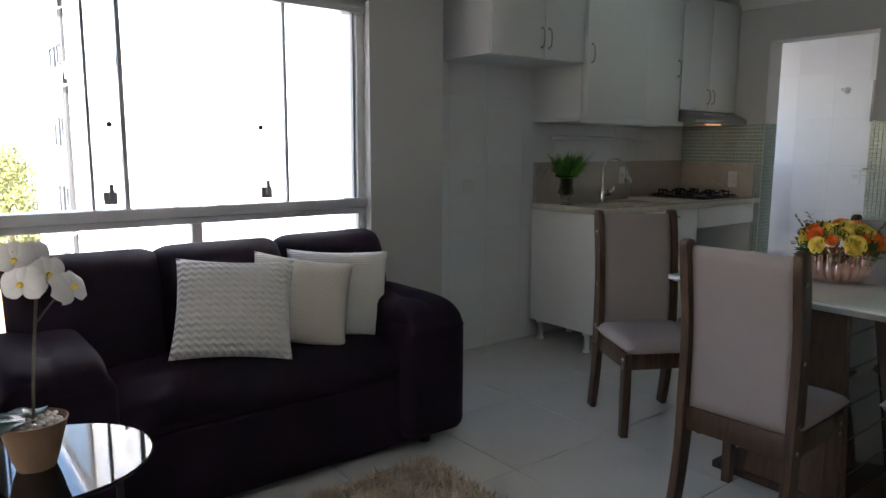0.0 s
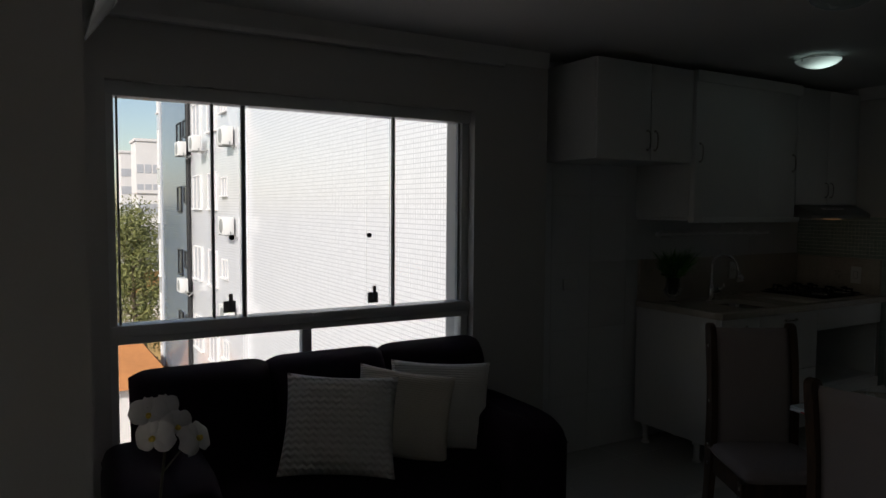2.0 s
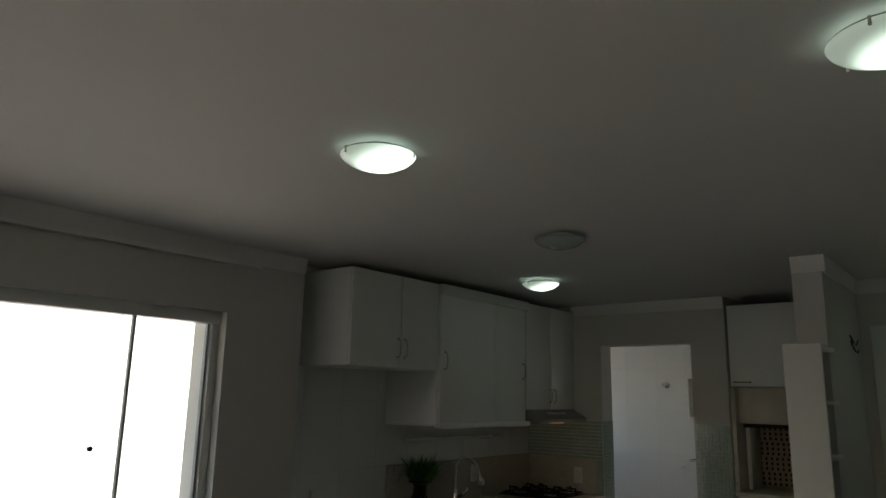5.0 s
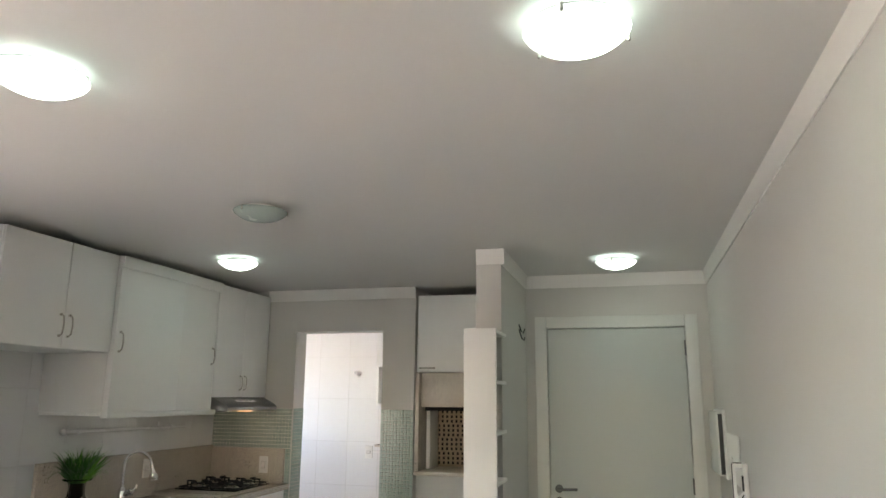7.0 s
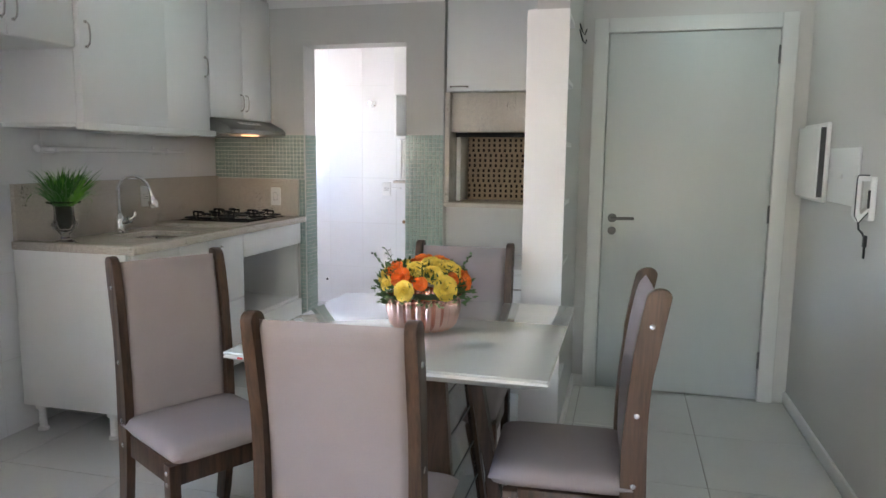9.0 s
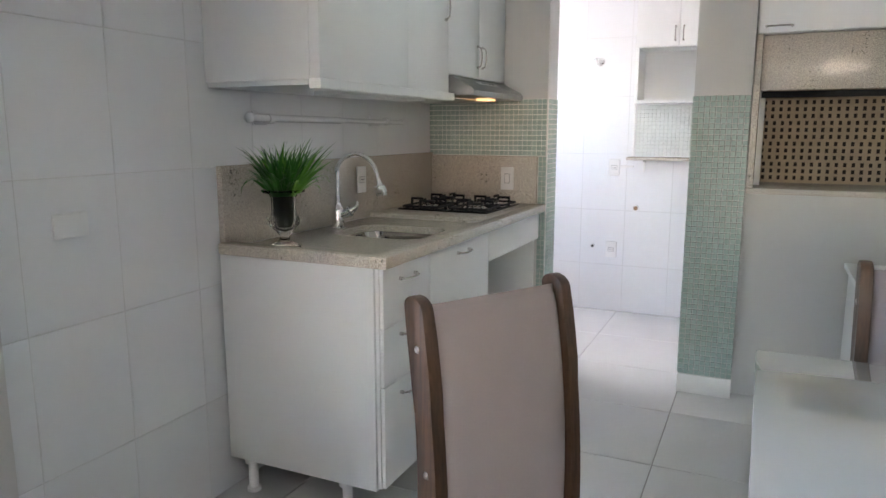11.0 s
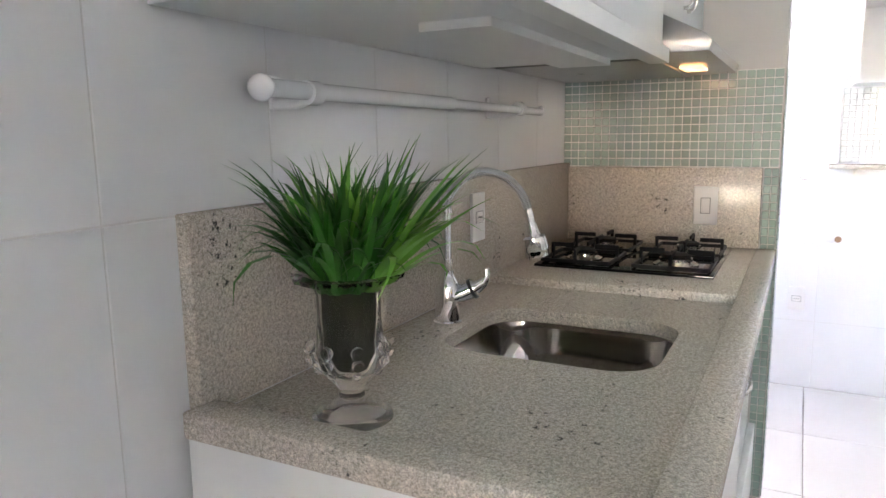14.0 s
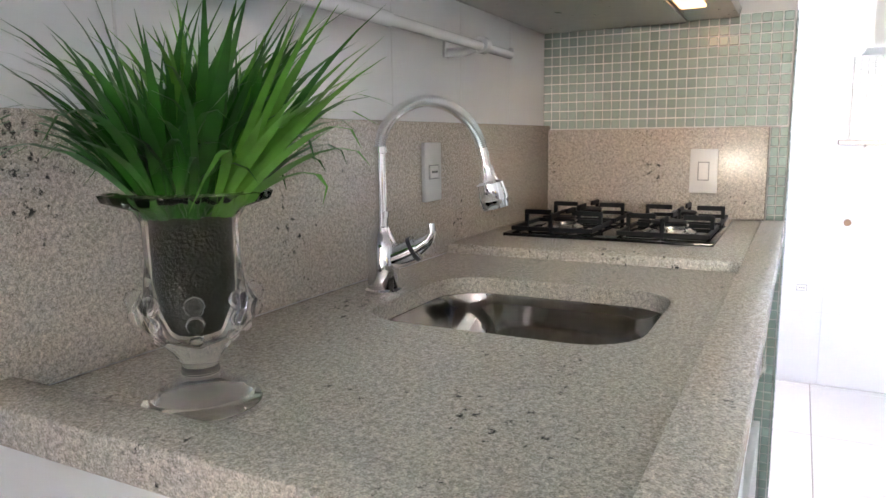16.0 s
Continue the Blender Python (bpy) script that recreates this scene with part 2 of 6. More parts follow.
M["moss"] = material("dark_moss", (0.032, 0.032, 0.018), 0.95, var=0.5, scale=60, fine=300, bump=0.8)
M["blade"] = material("grass_blade", (0.030, 0.145, 0.016), 0.36, var=0.45, scale=18, fine=60, bump=0.05)
M["blade_light"] = material("light_grass_blade", (0.12, 0.32, 0.04), 0.4, var=0.4, scale=18, fine=60, bump=0.05)
M["yellow"] = material("yellow_petal", (0.95, 0.72, 0.14), 0.6, var=0.22, scale=45, fine=200, bump=0.2)
M["orange"] = material("orange_petal", (0.92, 0.20, 0.025), 0.6, var=0.25, scale=45, fine=200, bump=0.2)
M["red"] = material("red_paper", (0.55, 0.03, 0.03), 0.6, var=0.05, bump=0)
M["leaf"] = material("bouquet_leaf", (0.075, 0.145, 0.04), 0.55, var=0.4, scale=40, bump=0.1)
M["orchid"] = material("orchid_petal", (0.82, 0.79, 0.79), 0.55, var=0.06, scale=30, bump=0.1)
M["orchid_leaf"] = material("orchid_leaf", (0.022, 0.042, 0.02), 0.35, var=0.3, scale=20, bump=0.05)
M["stem"] = material("orchid_stem", (0.06, 0.055, 0.03), 0.5, var=0.3, scale=40, bump=0.1)
M["pot"] = material("terracotta_tan_pot", (0.30, 0.185, 0.11), 0.6, var=0.14, scale=20, bump=0.2)
M["pebble"] = material("white_pebble", (0.66, 0.63, 0.59), 0.7, var=0.2, scale=50, bump=0.2, random_amount=0.4)
M["shag"] = material("shag_fibre", (0.52, 0.42, 0.32), 0.9, var=0.3, scale=14, fine=90, bump=0.1)
M["brick_refr"] = material("refractory_clay", (0.34, 0.26, 0.185), 0.9, var=0.2, scale=14, fine=120, bump=0.4)
# Near-black for the clay panel's holes, their inner shade put into the colour.
M["hole_shade"] = material("shaded_hole", (0.02, 0.015, 0.012), 0.9, var=0.2, bump=0.1)
M["lamp_on"] = glow("lit_frosted_glass", (0.74, 1.0, 0.95), 0.5)
nt = M["lamp_on"].node_tree
lco = nt.nodes.new("ShaderNodeTexCoord")
ldist = nt.nodes.new("ShaderNodeVectorMath")
ldist.operation = "DISTANCE"
ldist.inputs[1].default_value = (0.01, -0.035, -0.05)
lmap = nt.nodes.new("ShaderNodeMapRange")
lmap.interpolation_type = "SMOOTHSTEP"
lmap.inputs["From Min"].default_value, lmap.inputs["From Max"].default_value = 0.02, 0.13
lmap.inputs["To Min"].default_value, lmap.inputs["To Max"].default_value = 1.3, 0.09
nt.links.new(lco.outputs["Object"], ldist.inputs[0])
nt.links.new(ldist.outputs["Value"], lmap.inputs["Value"])
nt.links.new(lmap.outputs[0], nt.nodes["Principled BSDF"].inputs["Emission Strength"])
M["lamp_bulb"] = glow("bright_bulb", (0.74, 1.0, 0.98), 0.6)
M["lamp_off"] = material("unlit_frosted_glass", (0.36, 0.42, 0.41), 0.25, var=0.05, bump=0.0)
M["hood_lamp"] = glow("warm_hood_lamp", (1.0, 0.52, 0.2), 0.075)
M["cotton"] = material("cream_cotton", (0.66, 0.60, 0.51), 0.9, var=0.05, scale=12, fine=400, bump=0.4, spec=0.15)
M["facade"] = facade_tile("white_facade_tile", (0.76, 0.76, 0.77), (0.52, 0.52, 0.54), 0.085, 0.12)
M["facade_glossy"] = facade_tile("blue_grey_facade_tile", (0.22, 0.27, 0.33), (0.14, 0.16, 0.19), 0.10, 0.10)
M["far_paint"] = material("pale_render", (0.78, 0.74, 0.71), 0.9, var=0.1, scale=0.2, fine=3, bump=0)
M["far_window"] = material("pale_window", (0.50, 0.50, 0.52), 0.3, var=0.1, bump=0)
M["far_glass"] = material("dark_window", (0.08, 0.09, 0.10), 0.15, var=0.1, bump=0)
M["ground"] = material("sandy_ground", (0.25, 0.235, 0.215), 0.95, var=0.25, scale=0.06, fine=1.5, bump=0.2)
M["yard"] = material("ochre_paving", (0.50, 0.30, 0.10), 0.95, var=0.3, scale=0.3, fine=3, bump=0.1)
M["roof"] = material("orange_roof", (0.48, 0.20, 0.07), 0.9, var=0.25, scale=0.6, fine=6, bump=0.3)
M["bark"] = material("bark", (0.10, 0.075, 0.05), 0.95, var=0.3, scale=5, bump=0.5)
M["foliage"] = material("tree_foliage", (0.19, 0.195, 0.06), 0.7, var=0.5, scale=1.5, fine=12, bump=0.1)


# ---- building helpers ----
def origin_of(ob):
    v = Vector((0, 0, 0))
    while ob is not None:
        v += ob.matrix_basis.translation
        ob = ob.parent
    return v


def finish(bm, name, mat, smooth=35):
    bmesh.ops.recalc_face_normals(bm, faces=bm.faces)
    me = bpy.data.meshes.new(name)
    rounded = [f.smooth for f in bm.faces]
    bm.to_mesh(me)
    bm.free()
    me.materials.append(M[mat])
    me.polygons.foreach_set("use_smooth", [bool(smooth) and (r or not any(rounded)) for r in rounded] if len(rounded) < 400 else [bool(smooth)] * len(rounded))
    if smooth:
        me.set_sharp_from_angle(angle=radians(smooth))
    return me


def part(name, bm, mat, parent, label="", smooth=35):
    """One mesh under a thing or a part; the bmesh is in world places before the thing is turned."""
    bmesh.ops.translate(bm, verts=bm.verts, vec=-origin_of(parent))
    ob = new(name, finish(bm, name, mat, smooth))
    ob.parent = parent
    return tagged(ob, label) if label else ob


def thing(name, at, label, category, group="", kind=""):
    ob = new(name)
    ob.location = at
    ob.empty_display_size = 0.1
    return tagged(ob, label, category, group, kind)


def solo(name, bm, mat, label, category="", group="", kind="", smooth=35):
    return tagged(new(name, finish(bm, name, mat, smooth)), label, category, group, kind)


def piece(name, me, parent, at):
    ob = new(name, me)
    ob.parent = parent
    ob.location = Vector(at) - origin_of(parent)
    return ob


def add_box(bm, x0, y0, z0, x1, y1, z1, bevel=0.0, seg=2):
    r = bmesh.ops.create_cube(bm, size=1.0)
    vs = r["verts"]
    for v in vs:
        v.co = Vector((x0 + (v.co.x + 0.5) * (x1 - x0), y0 + (v.co.y + 0.5) * (y1 - y0), z0 + (v.co.z + 0.5) * (z1 - z0)))
    if bevel:
        es = list({ed for v in vs for ed in v.link_edges})
        for f in bmesh.ops.bevel(bm, geom=es, offset=bevel, segments=seg, profile=0.5, affect="EDGES")["faces"]:
            f.smooth = True
    return bm


def box(x0, y0, z0, x1, y1, z1, bevel=0.0, seg=2):
    return add_box(bmesh.new(), x0, y0, z0, x1, y1, z1, bevel, seg)


def boxes(*rows, bevel=0.0):
    bm = bmesh.new()
    for r in rows:
        add_box(bm, *r, bevel=bevel)
    return bm


def lathe(profile, at=(0, 0, 0), n=32, wave=None):
    """Turned shape from (radius, height) rows; wave(angle, radius, height) may shape the radius."""
    bm = bmesh.new()
    rings = []
    for r, z in profile:
        ring = []
        for k in range(n):
            t = 2 * math.pi * k / n
            rr = wave(t, r, z) if wave else r
            ring.append(bm.verts.new((at[0] + max(rr, 1e-5) * math.cos(t), at[1] + max(rr, 1e-5) * math.sin(t), at[2] + z)))
        rings.append(ring)
    for a, b in zip(rings, rings[1:]):
        for k in range(n):
            bm.faces.new((a[k], a[(k + 1) % n], b[(k + 1) % n], b[k]))
    bmesh.ops.remove_doubles(bm, verts=bm.verts, dist=2e-5)
    return bm


def add_tube(bm, pts, r, n=10, cap=True):
    pts = [Vector(p) for p in pts]
    radii = r if isinstance(r, (list, tuple)) else [r] * len(pts)
    side = None
    rings = []
    for i, p in enumerate(pts):
        d = (pts[min(i + 1, len(pts) - 1)] - pts[max(i - 1, 0)]).normalized()
        if side is None:
            side = d.orthogonal().normalized()
        side = (side - d * side.dot(d)).normalized()
        up = d.cross(side)
        rings.append([bm.verts.new(p + radii[i] * (math.cos(t) * side + math.sin(t) * up)) for t in (2 * math.pi * k / n for k in range(n))])
    for a, b in zip(rings, rings[1:]):
        for k in range(n):
            bm.faces.new((a[k], a[(k + 1) % n], b[(k + 1) % n], b[k])).smooth = True
    if cap:
        bm.faces.new(rings[0][::-1])
        bm.faces.new(rings[-1])
    return bm


def tube(pts, r, n=10):
    return add_tube(bmesh.new(), pts, r, n)


def pillow(w, h, t, power=3.0, nx=20, nz=20, pinch=0.0, shape=None):
    """A stuffed pad in the xz plane, y is its thickness; shape(u, v, side, point) may bend it."""
    bm = bmesh.new()
    grid = {}
    for s in (-1, 1):
        for i in range(nx + 1):
            for k in range(nz + 1):
                u, v = -1 + 2 * i / nx, -1 + 2 * k / nz
                rim = i in (0, nx) or k in (0, nz)
                if rim and s == 1:
                    grid[s, i, k] = grid[-1, i, k]
                    continue
                th = 0.5 * t * ((1 - abs(u) ** power) * (1 - abs(v) ** power)) ** 0.5
                x = u * w / 2 * (1 - pinch * (1 - v * v) * (abs(u) ** 2))
                z = v * h / 2 * (1 - pinch * (1 - u * u) * (abs(v) ** 2))
                p = Vector((x, s * th, z))
                if shape:
                    p = shape(u, v, s, p)
                grid[s, i, k] = bm.verts.new(p)
    for s in (-1, 1):
        for i in range(nx):
            for k in range(nz):
                bm.faces.new((grid[s, i, k], grid[s, i + 1, k], grid[s, i + 1, k + 1], grid[s, i, k + 1]))
    return bm


def moved(bm, m):
    bmesh.ops.transform(bm, matrix=m, verts=bm.verts)
    return bm


def profile_x(pts, x0, x1, bevel=0.0):
    """A closed outline in the yz plane drawn out along x."""
    bm = bmesh.new()
    a = [bm.verts.new((x0, y, z)) for y, z in pts]
    b = [bm.verts.new((x1, y, z)) for y, z in pts]
    bm.faces.new(a[::-1])
    bm.faces.new(b)
    for k in range(len(pts)):
        bm.faces.new((a[k], a[(k + 1) % len(pts)], b[(k + 1) % len(pts)], b[k]))
    if bevel:
        es = [ed for ed in bm.edges if abs(ed.verts[0].co.x - ed.verts[1].co.x) < 1e-6]
        bmesh.ops.bevel(bm, geom=es, offset=bevel, segments=2, profile=0.5, affect="EDGES")
    return bm


def run_profile(pts, p0, p1, into):
    """A moulding: pts are (out, up) from the line p0 to p1, out along into."""
    bm = bmesh.new()
    into = Vector(into)
    a = [bm.verts.new(Vector(p0) + into * o + Vector((0, 0, u))) for o, u in pts]
    b = [bm.verts.new(Vector(p1) + into * o + Vector((0, 0, u))) for o, u in pts]
    bm.faces.new(a)
    bm.faces.new(b[::-1])
    for k in range(len(pts)):
        bm.faces.new((a[k], a[(k + 1) % len(pts)], b[(k + 1) % len(pts)], b[k]))
    return bm


def rounded_loop(x0, y0, x1, y1, r, n=6, step=0.0):
    pts = []
    for cx, cy, a0 in ((x1 - r, y1 - r, 0), (x0 + r, y1 - r, 90), (x0 + r, y0 + r, 180), (x1 - r, y0 + r, 270)):
        for k in range(n + 1):
            t = radians(a0 + 90 * k / n)
            pts.append((cx + r * math.cos(t), cy + r * math.sin(t)))
    if not step:
        return pts
    fine = []
    for a, b in zip(pts, pts[1:] + pts[:1]):
        steps = max(1, round(math.dist(a, b) / step))
        fine += [(a[0] + (b[0] - a[0]) * k / steps, a[1] + (b[1] - a[1]) * k / steps) for k in range(steps)]
    return fine


def wall(name, *rows, mat="plaster", label="smooth greige painted plaster wall"):
    return solo(name, boxes(*rows), mat, label, "wall", kind="structure", smooth=0)


# ---- structure: the living room and kitchen ----
CEIL = 2.462
wall("wall_window", (0.73, 3.60, 0, 0.875, 3.80, CEIL), (2.70, 3.60, 0, 3.20, 3.90, CEIL), (0.875, 3.60, 2.097, 2.70, 3.80, CEIL), (0.875, 3.60, 0, 2.70, 3.80, 0.42))
wall("wall_air_conditioner", (0.58, 2.49, 0, 0.73, 3.80, CEIL), (-4.0, 2.34, 0, 0.73, 2.49, CEIL))
wall("wall_west", (-4.15, -0.21, 0, -4.0, 0.5, CEIL), (-4.15, 1.70, 0, -4.0, 2.49, CEIL), (-4.15, 0.5, 2.1, -4.0, 1.70, CEIL), (-4.15, 0.5, 0, -4.0, 1.70, 0.95))
wall("wall_south", (-4.0, -0.21, 0, 5.75, -0.06, CEIL))
wall("wall_entrance", (5.60, 1.06, 0, 5.75, 1.15, CEIL), (5.60, -0.06, 0, 5.75, 0.04, CEIL), (5.60, 0.04, 2.13, 5.75, 1.06, CEIL))
# Unseen slab behind the door, added to keep outside light from its gaps.
wall("wall_corridor", (5.755, -0.1, 0, 5.80, 1.15, CEIL))
wall("wall_partition", (4.625, 1.15, 0, 6.60, 1.295, CEIL))
back = wall("wall_kitchen_back", (5.88, 3.05, 0, 6.06, 3.75, CEIL), (5.88, 2.05, 0, 6.06, 2.31, CEIL), (5.88, 2.31, 2.125, 6.06, 3.05, CEIL))
kit = wall("wall_kitchen", (3.20, 3.7522, 0, 6.06, 3.90, CEIL), mat="grout", label="kitchen wall of large white glazed tiles")
wall("wall_barbecue", (5.96, 1.295, 0, 6.06, 2.05, 1.05), (6.45, 1.295, 1.05, 6.60, 2.05, CEIL), (6.06, 2.05, 0, 6.60, 2.20, CEIL))
lback = wall("wall_laundry_back", (7.4022, 2.10, 0, 7.55, 4.55, CEIL), mat="grout", label="laundry wall of large white glazed tiles")
wall("wall_laundry_side", (6.06, 2.20, 0, 7.408, 2.25, CEIL), mat="white_paint", label="white painted laundry side wall")
wall("wall_laundry_window", (6.06, 4.40, 0, 7.408, 4.55, 1.25), (6.06, 4.40, 2.15, 7.408, 4.55, CEIL), (6.06, 4.40, 1.25, 6.22, 4.55, 2.15), (7.26, 4.40, 1.25, 7.408, 4.55, 2.15), (6.06, 3.90, 0, 6.12, 4.40, CEIL), mat="white_paint", label="white painted laundry wall with a window")
ceiling = solo("ceiling", box(-4.15, -0.21, CEIL, 7.55, 4.55, 2.66), "ceiling", "matt off-white painted plaster ceiling", "ceiling", kind="structure", smooth=0)
floor = solo("floor", box(-4.15, -0.21, -0.15, 7.55, 4.55, -0.004), "floor_grout", "floor of large pale glossy porcelain tiles", "floor", kind="structure", smooth=0)

COVE = [(0, 0), (0, -0.088), (0.006, -0.088), (0.008, -0.078), (0.011, -0.05), (0.016, -0.02), (0.02, 0)]
for p0, p1, into in (
    ((0.73, 3.60, CEIL), (3.20, 3.60, CEIL), (0, -1, 0)),
    ((-4.0, -0.06, CEIL), (5.60, -0.06, CEIL), (0, 1, 0)),
    ((5.60, -0.06, CEIL), (5.60, 1.15, CEIL), (-1, 0, 0)),
    ((4.625, 1.15, CEIL), (5.60, 1.15, CEIL), (0, -1, 0)),
    ((4.625, 1.13, CEIL), (4.625, 1.295, CEIL), (-1, 0, 0)),
    ((5.88, 2.05, CEIL), (5.88, 3.31, CEIL), (-1, 0, 0)),
    ((0.73, 3.20, CEIL), (0.73, 3.60, CEIL), (1, 0, 0)),
):
    solo("crown_moulding", run_profile(COVE, p0, p1, into), "white_paint", "white plaster crown moulding under the ceiling", "moulding", kind="structure", smooth=40)
for p in ((-4.0, -0.06, 0, 5.60, -0.046, 0.07), (5.586, 1.085, 0, 5.60, 1.15, 0.07), (4.625, 1.136, 0, 5.586, 1.15, 0.07), (0.73, 3.586, 0, 3.20, 3.60, 0.07), (5.866, 3.0, 0.0, 5.88, 3.06, 0.1), (5.866, 2.05, 0.0, 5.88, 2.312, 0.1)):
    solo("baseboard", box(*p, bevel=0.003), "white_paint", "low white baseboard along the wall", "baseboard", kind="structure")

# door with its casing
door = thing("door_1", (5.60, 0.55, 0), "closed pale grey-white lacquered flat entrance door", "door", kind="structure")
casing = part("door_frame", boxes((5.575, 1.005, 0, 5.75, 1.085, 2.17), (5.575, 0.015, 0, 5.75, 0.095, 2.17), (5.575, 0.095, 2.09, 5.75, 1.005, 2.17), bevel=0.004), "casing", door)
part("door_leaf", box(5.592, 0.099, 0.008, 5.63, 1.001, 2.087, bevel=0.003), "door", door)
for z in (0.19, 1.03, 1.90):
    part("hinge", boxes((5.583, 0.088, z, 5.592, 0.106, z + 0.10), bevel=0.002), "dark_steel", door)
hd = part("door_handle", add_tube(tube([(5.592, 0.945, 1.035), (5.545, 0.945, 1.035)], 0.010), [(5.545, 0.951, 1.035), (5.54, 0.93, 1.035), (5.542, 0.84, 1.037), (5.548, 0.825, 1.037)], 0.009), "dark_steel", door, "brushed nickel lever handle")
part("rose", moved(lathe([(0, 0), (0.026, 0), (0.026, 0.007), (0, 0.009)], n=24), pose(5.592, 0.945, 1.035, 0, -90, 0)), "dark_steel", hd)
part("lock_rose", moved(lathe([(0, 0), (0.024, 0), (0.024, 0.007), (0.008, 0.010), (0, 0.010)], n=24), pose(5.592, 0.945, 0.96, 0, -90, 0)), "dark_steel", door)

# sliding window with a fixed lower light
win = thing("window_1", (1.80, 3.66, 0.42), "white aluminium sliding window with clear glass over a fixed lower light", "window", kind="structure")
part("window_frame", boxes((0.875, 3.64, 2.035, 2.70, 3.73, 2.097), (0.875, 3.645, 0.42, 0.91, 3.73, 2.035), (2.655, 3.66, 0.42, 2.70, 3.73, 2.035), (0.91, 3.645, 0.42, 2.655, 3.73, 0.46), bevel=0.004), "alu", win)
part("sill_rail", boxes((0.88, 3.625, 1.002, 2.695, 3.73, 1.052), (0.88, 3.64, 0.967, 2.695, 3.72, 1.001), bevel=0.005), "alu", win)
part("lower_post", box(1.735, 3.655, 0.46, 1.785, 3.70, 0.967, bevel=0.003), "alu", win)
part("rail_stop", boxes((1.64, 3.615, 1.042, 1.67, 3.63, 1.055), (1.78, 3.615, 1.037, 1.82, 3.63, 1.051), bevel=0.002), "alu", win)
for x, w, y in ((0.925, 0.008, 3.688), (1.322, 0.012, 3.688), (1.457, 0.018, 3.665), (2.235, 0.012, 3.665), (2.645, 0.010, 3.688)):
    part("mullion", box(x - w / 2, y - 0.012, 1.052, x + w / 2, y + 0.012, 2.035), "dark_gasket", win)
for x0, x1, y in ((0.925, 1.45, 3.70), (1.326, 2.22, 3.672), (2.10, 2.65, 3.70)):
    p = part("pane", box(x0, y, 1.052, x1, y + 0.006, 2.035), "pane", win, smooth=0)
    p.visible_shadow = False
for x0, x1 in ((0.91, 1.735), (1.785, 2.655)):
    p = part("pane", box(x0, 3.68, 0.46, x1, 3.686, 0.967), "pane", win, smooth=0)
    p.visible_shadow = False
for x in (1.385, 2.115):
    lk = part("latch", boxes((x - 0.028, 3.645, 1.075, x + 0.028, 3.662, 1.13), (x - 0.006, 3.632, 1.095, x + 0.012, 3.648, 1.165), bevel=0.004), "grey_plastic", win)
for x in (1.40, 2.0975):
    part("pull_knob", moved(lathe([(0, 0), (0.012, 0), (0.012, 0.012), (0, 0.014)], n=16), pose(x, 3.668, 1.425, 90, 0, 0)), "black_plastic", win)
lw = thing("window_2", (6.74, 4.45, 1.25), "white aluminium laundry window with clear glass", "window", kind="structure")
part("window_frame", boxes((6.22, 4.44, 1.25, 6.26, 4.50, 2.15), (7.22, 4.44, 1.25, 7.26, 4.50, 2.15), (6.26, 4.44, 2.11, 7.22, 4.50, 2.15), (6.26, 4.44, 1.25, 7.22, 4.50, 1.29), (6.72, 4.44, 1.29, 6.76, 4.50, 2.11)), "alu", lw)

# curtain track under the moulding
track = thing("curtain_track", (1.79, 3.575, 2.36), "slim white aluminium curtain track over the window", "curtain track")
part("rail", boxes((0.74, 3.552, 2.350, 2.855, 3.590, 2.358), (0.74, 3.550, 2.350, 2.855, 3.5535, 2.372), (0.74, 3.5885, 2.350, 2.855, 3.592, 2.372)), "white_paint", track, smooth=0)
for x in (0.95, 1.55, 2.15, 2.72):
    part("bracket", boxes((x - 0.012, 3.588, 2.352, x + 0.012, 3.599, 2.374), bevel=0.001), "white_paint", track)
part("end_cap", box(2.855, 3.548, 2.346, 2.862, 3.594, 2.375, bevel=0.001), "white_plastic", track)

# ceiling lamps: clear rim dish held by three clips
def ceiling_lamp(x, y, lit, r=0.122):
    lamp = thing("ceiling_lamp", (x, y, CEIL), ("lit" if lit else "unlit") + " round frosted glass dish lamp with clips under the ceiling", "ceiling lamp", "ceiling lamps")
    dish = [(0, -0.070), (r * 0.35, -0.067), (r * 0.6, -0.059), (r * 0.82, -0.046), (r * 0.96, -0.032), (r, -0.025)]
    inner = [(a * 0.985, z + 0.004) for a, z in dish[::-1]]
    shade = part("shade", lathe(dish + inner, (x, y, CEIL), 40), "lamp_on" if lit else "lamp_off", lamp, smooth=60)
    shade.data.materials.append(M["lamp_off"])
    for f in shade.data.polygons:
        f.material_index = 1 if f.normal.z > 0.05 else 0
    if lit:
        part("bulb", lathe([(0.03, -0.028), (0.075, -0.028), (0.08, -0.036), (0.075, -0.044), (0.03, -0.044), (0.03, -0.028)], (x, y, CEIL), 24), "lamp_bulb", lamp)
    part("base_plate", lathe([(0, 0), (0.07, 0), (0.07, -0.02), (0, -0.022)], (x, y, CEIL - 0.001), 24), "white_paint", lamp)
    for k in range(3):
        t = radians(50 + 120 * k)
        cx, cy = x + (r + 0.001) * math.cos(t), y + (r + 0.001) * math.sin(t)
        part("clip", tube([(x + 0.06 * math.cos(t), y + 0.06 * math.sin(t), CEIL - 0.012), (cx, cy, CEIL - 0.022), (cx, cy, CEIL - 0.040)], 0.004, 6), "nickel", lamp)
    return lamp


for x, y, lit in ((2.095, 1.925, 1), (2.20, 0.538, 1), (4.555, 2.815, 1), (5.03, 0.513, 1), (3.475, 2.052, 0)):
    ceiling_lamp(x, y, lit)


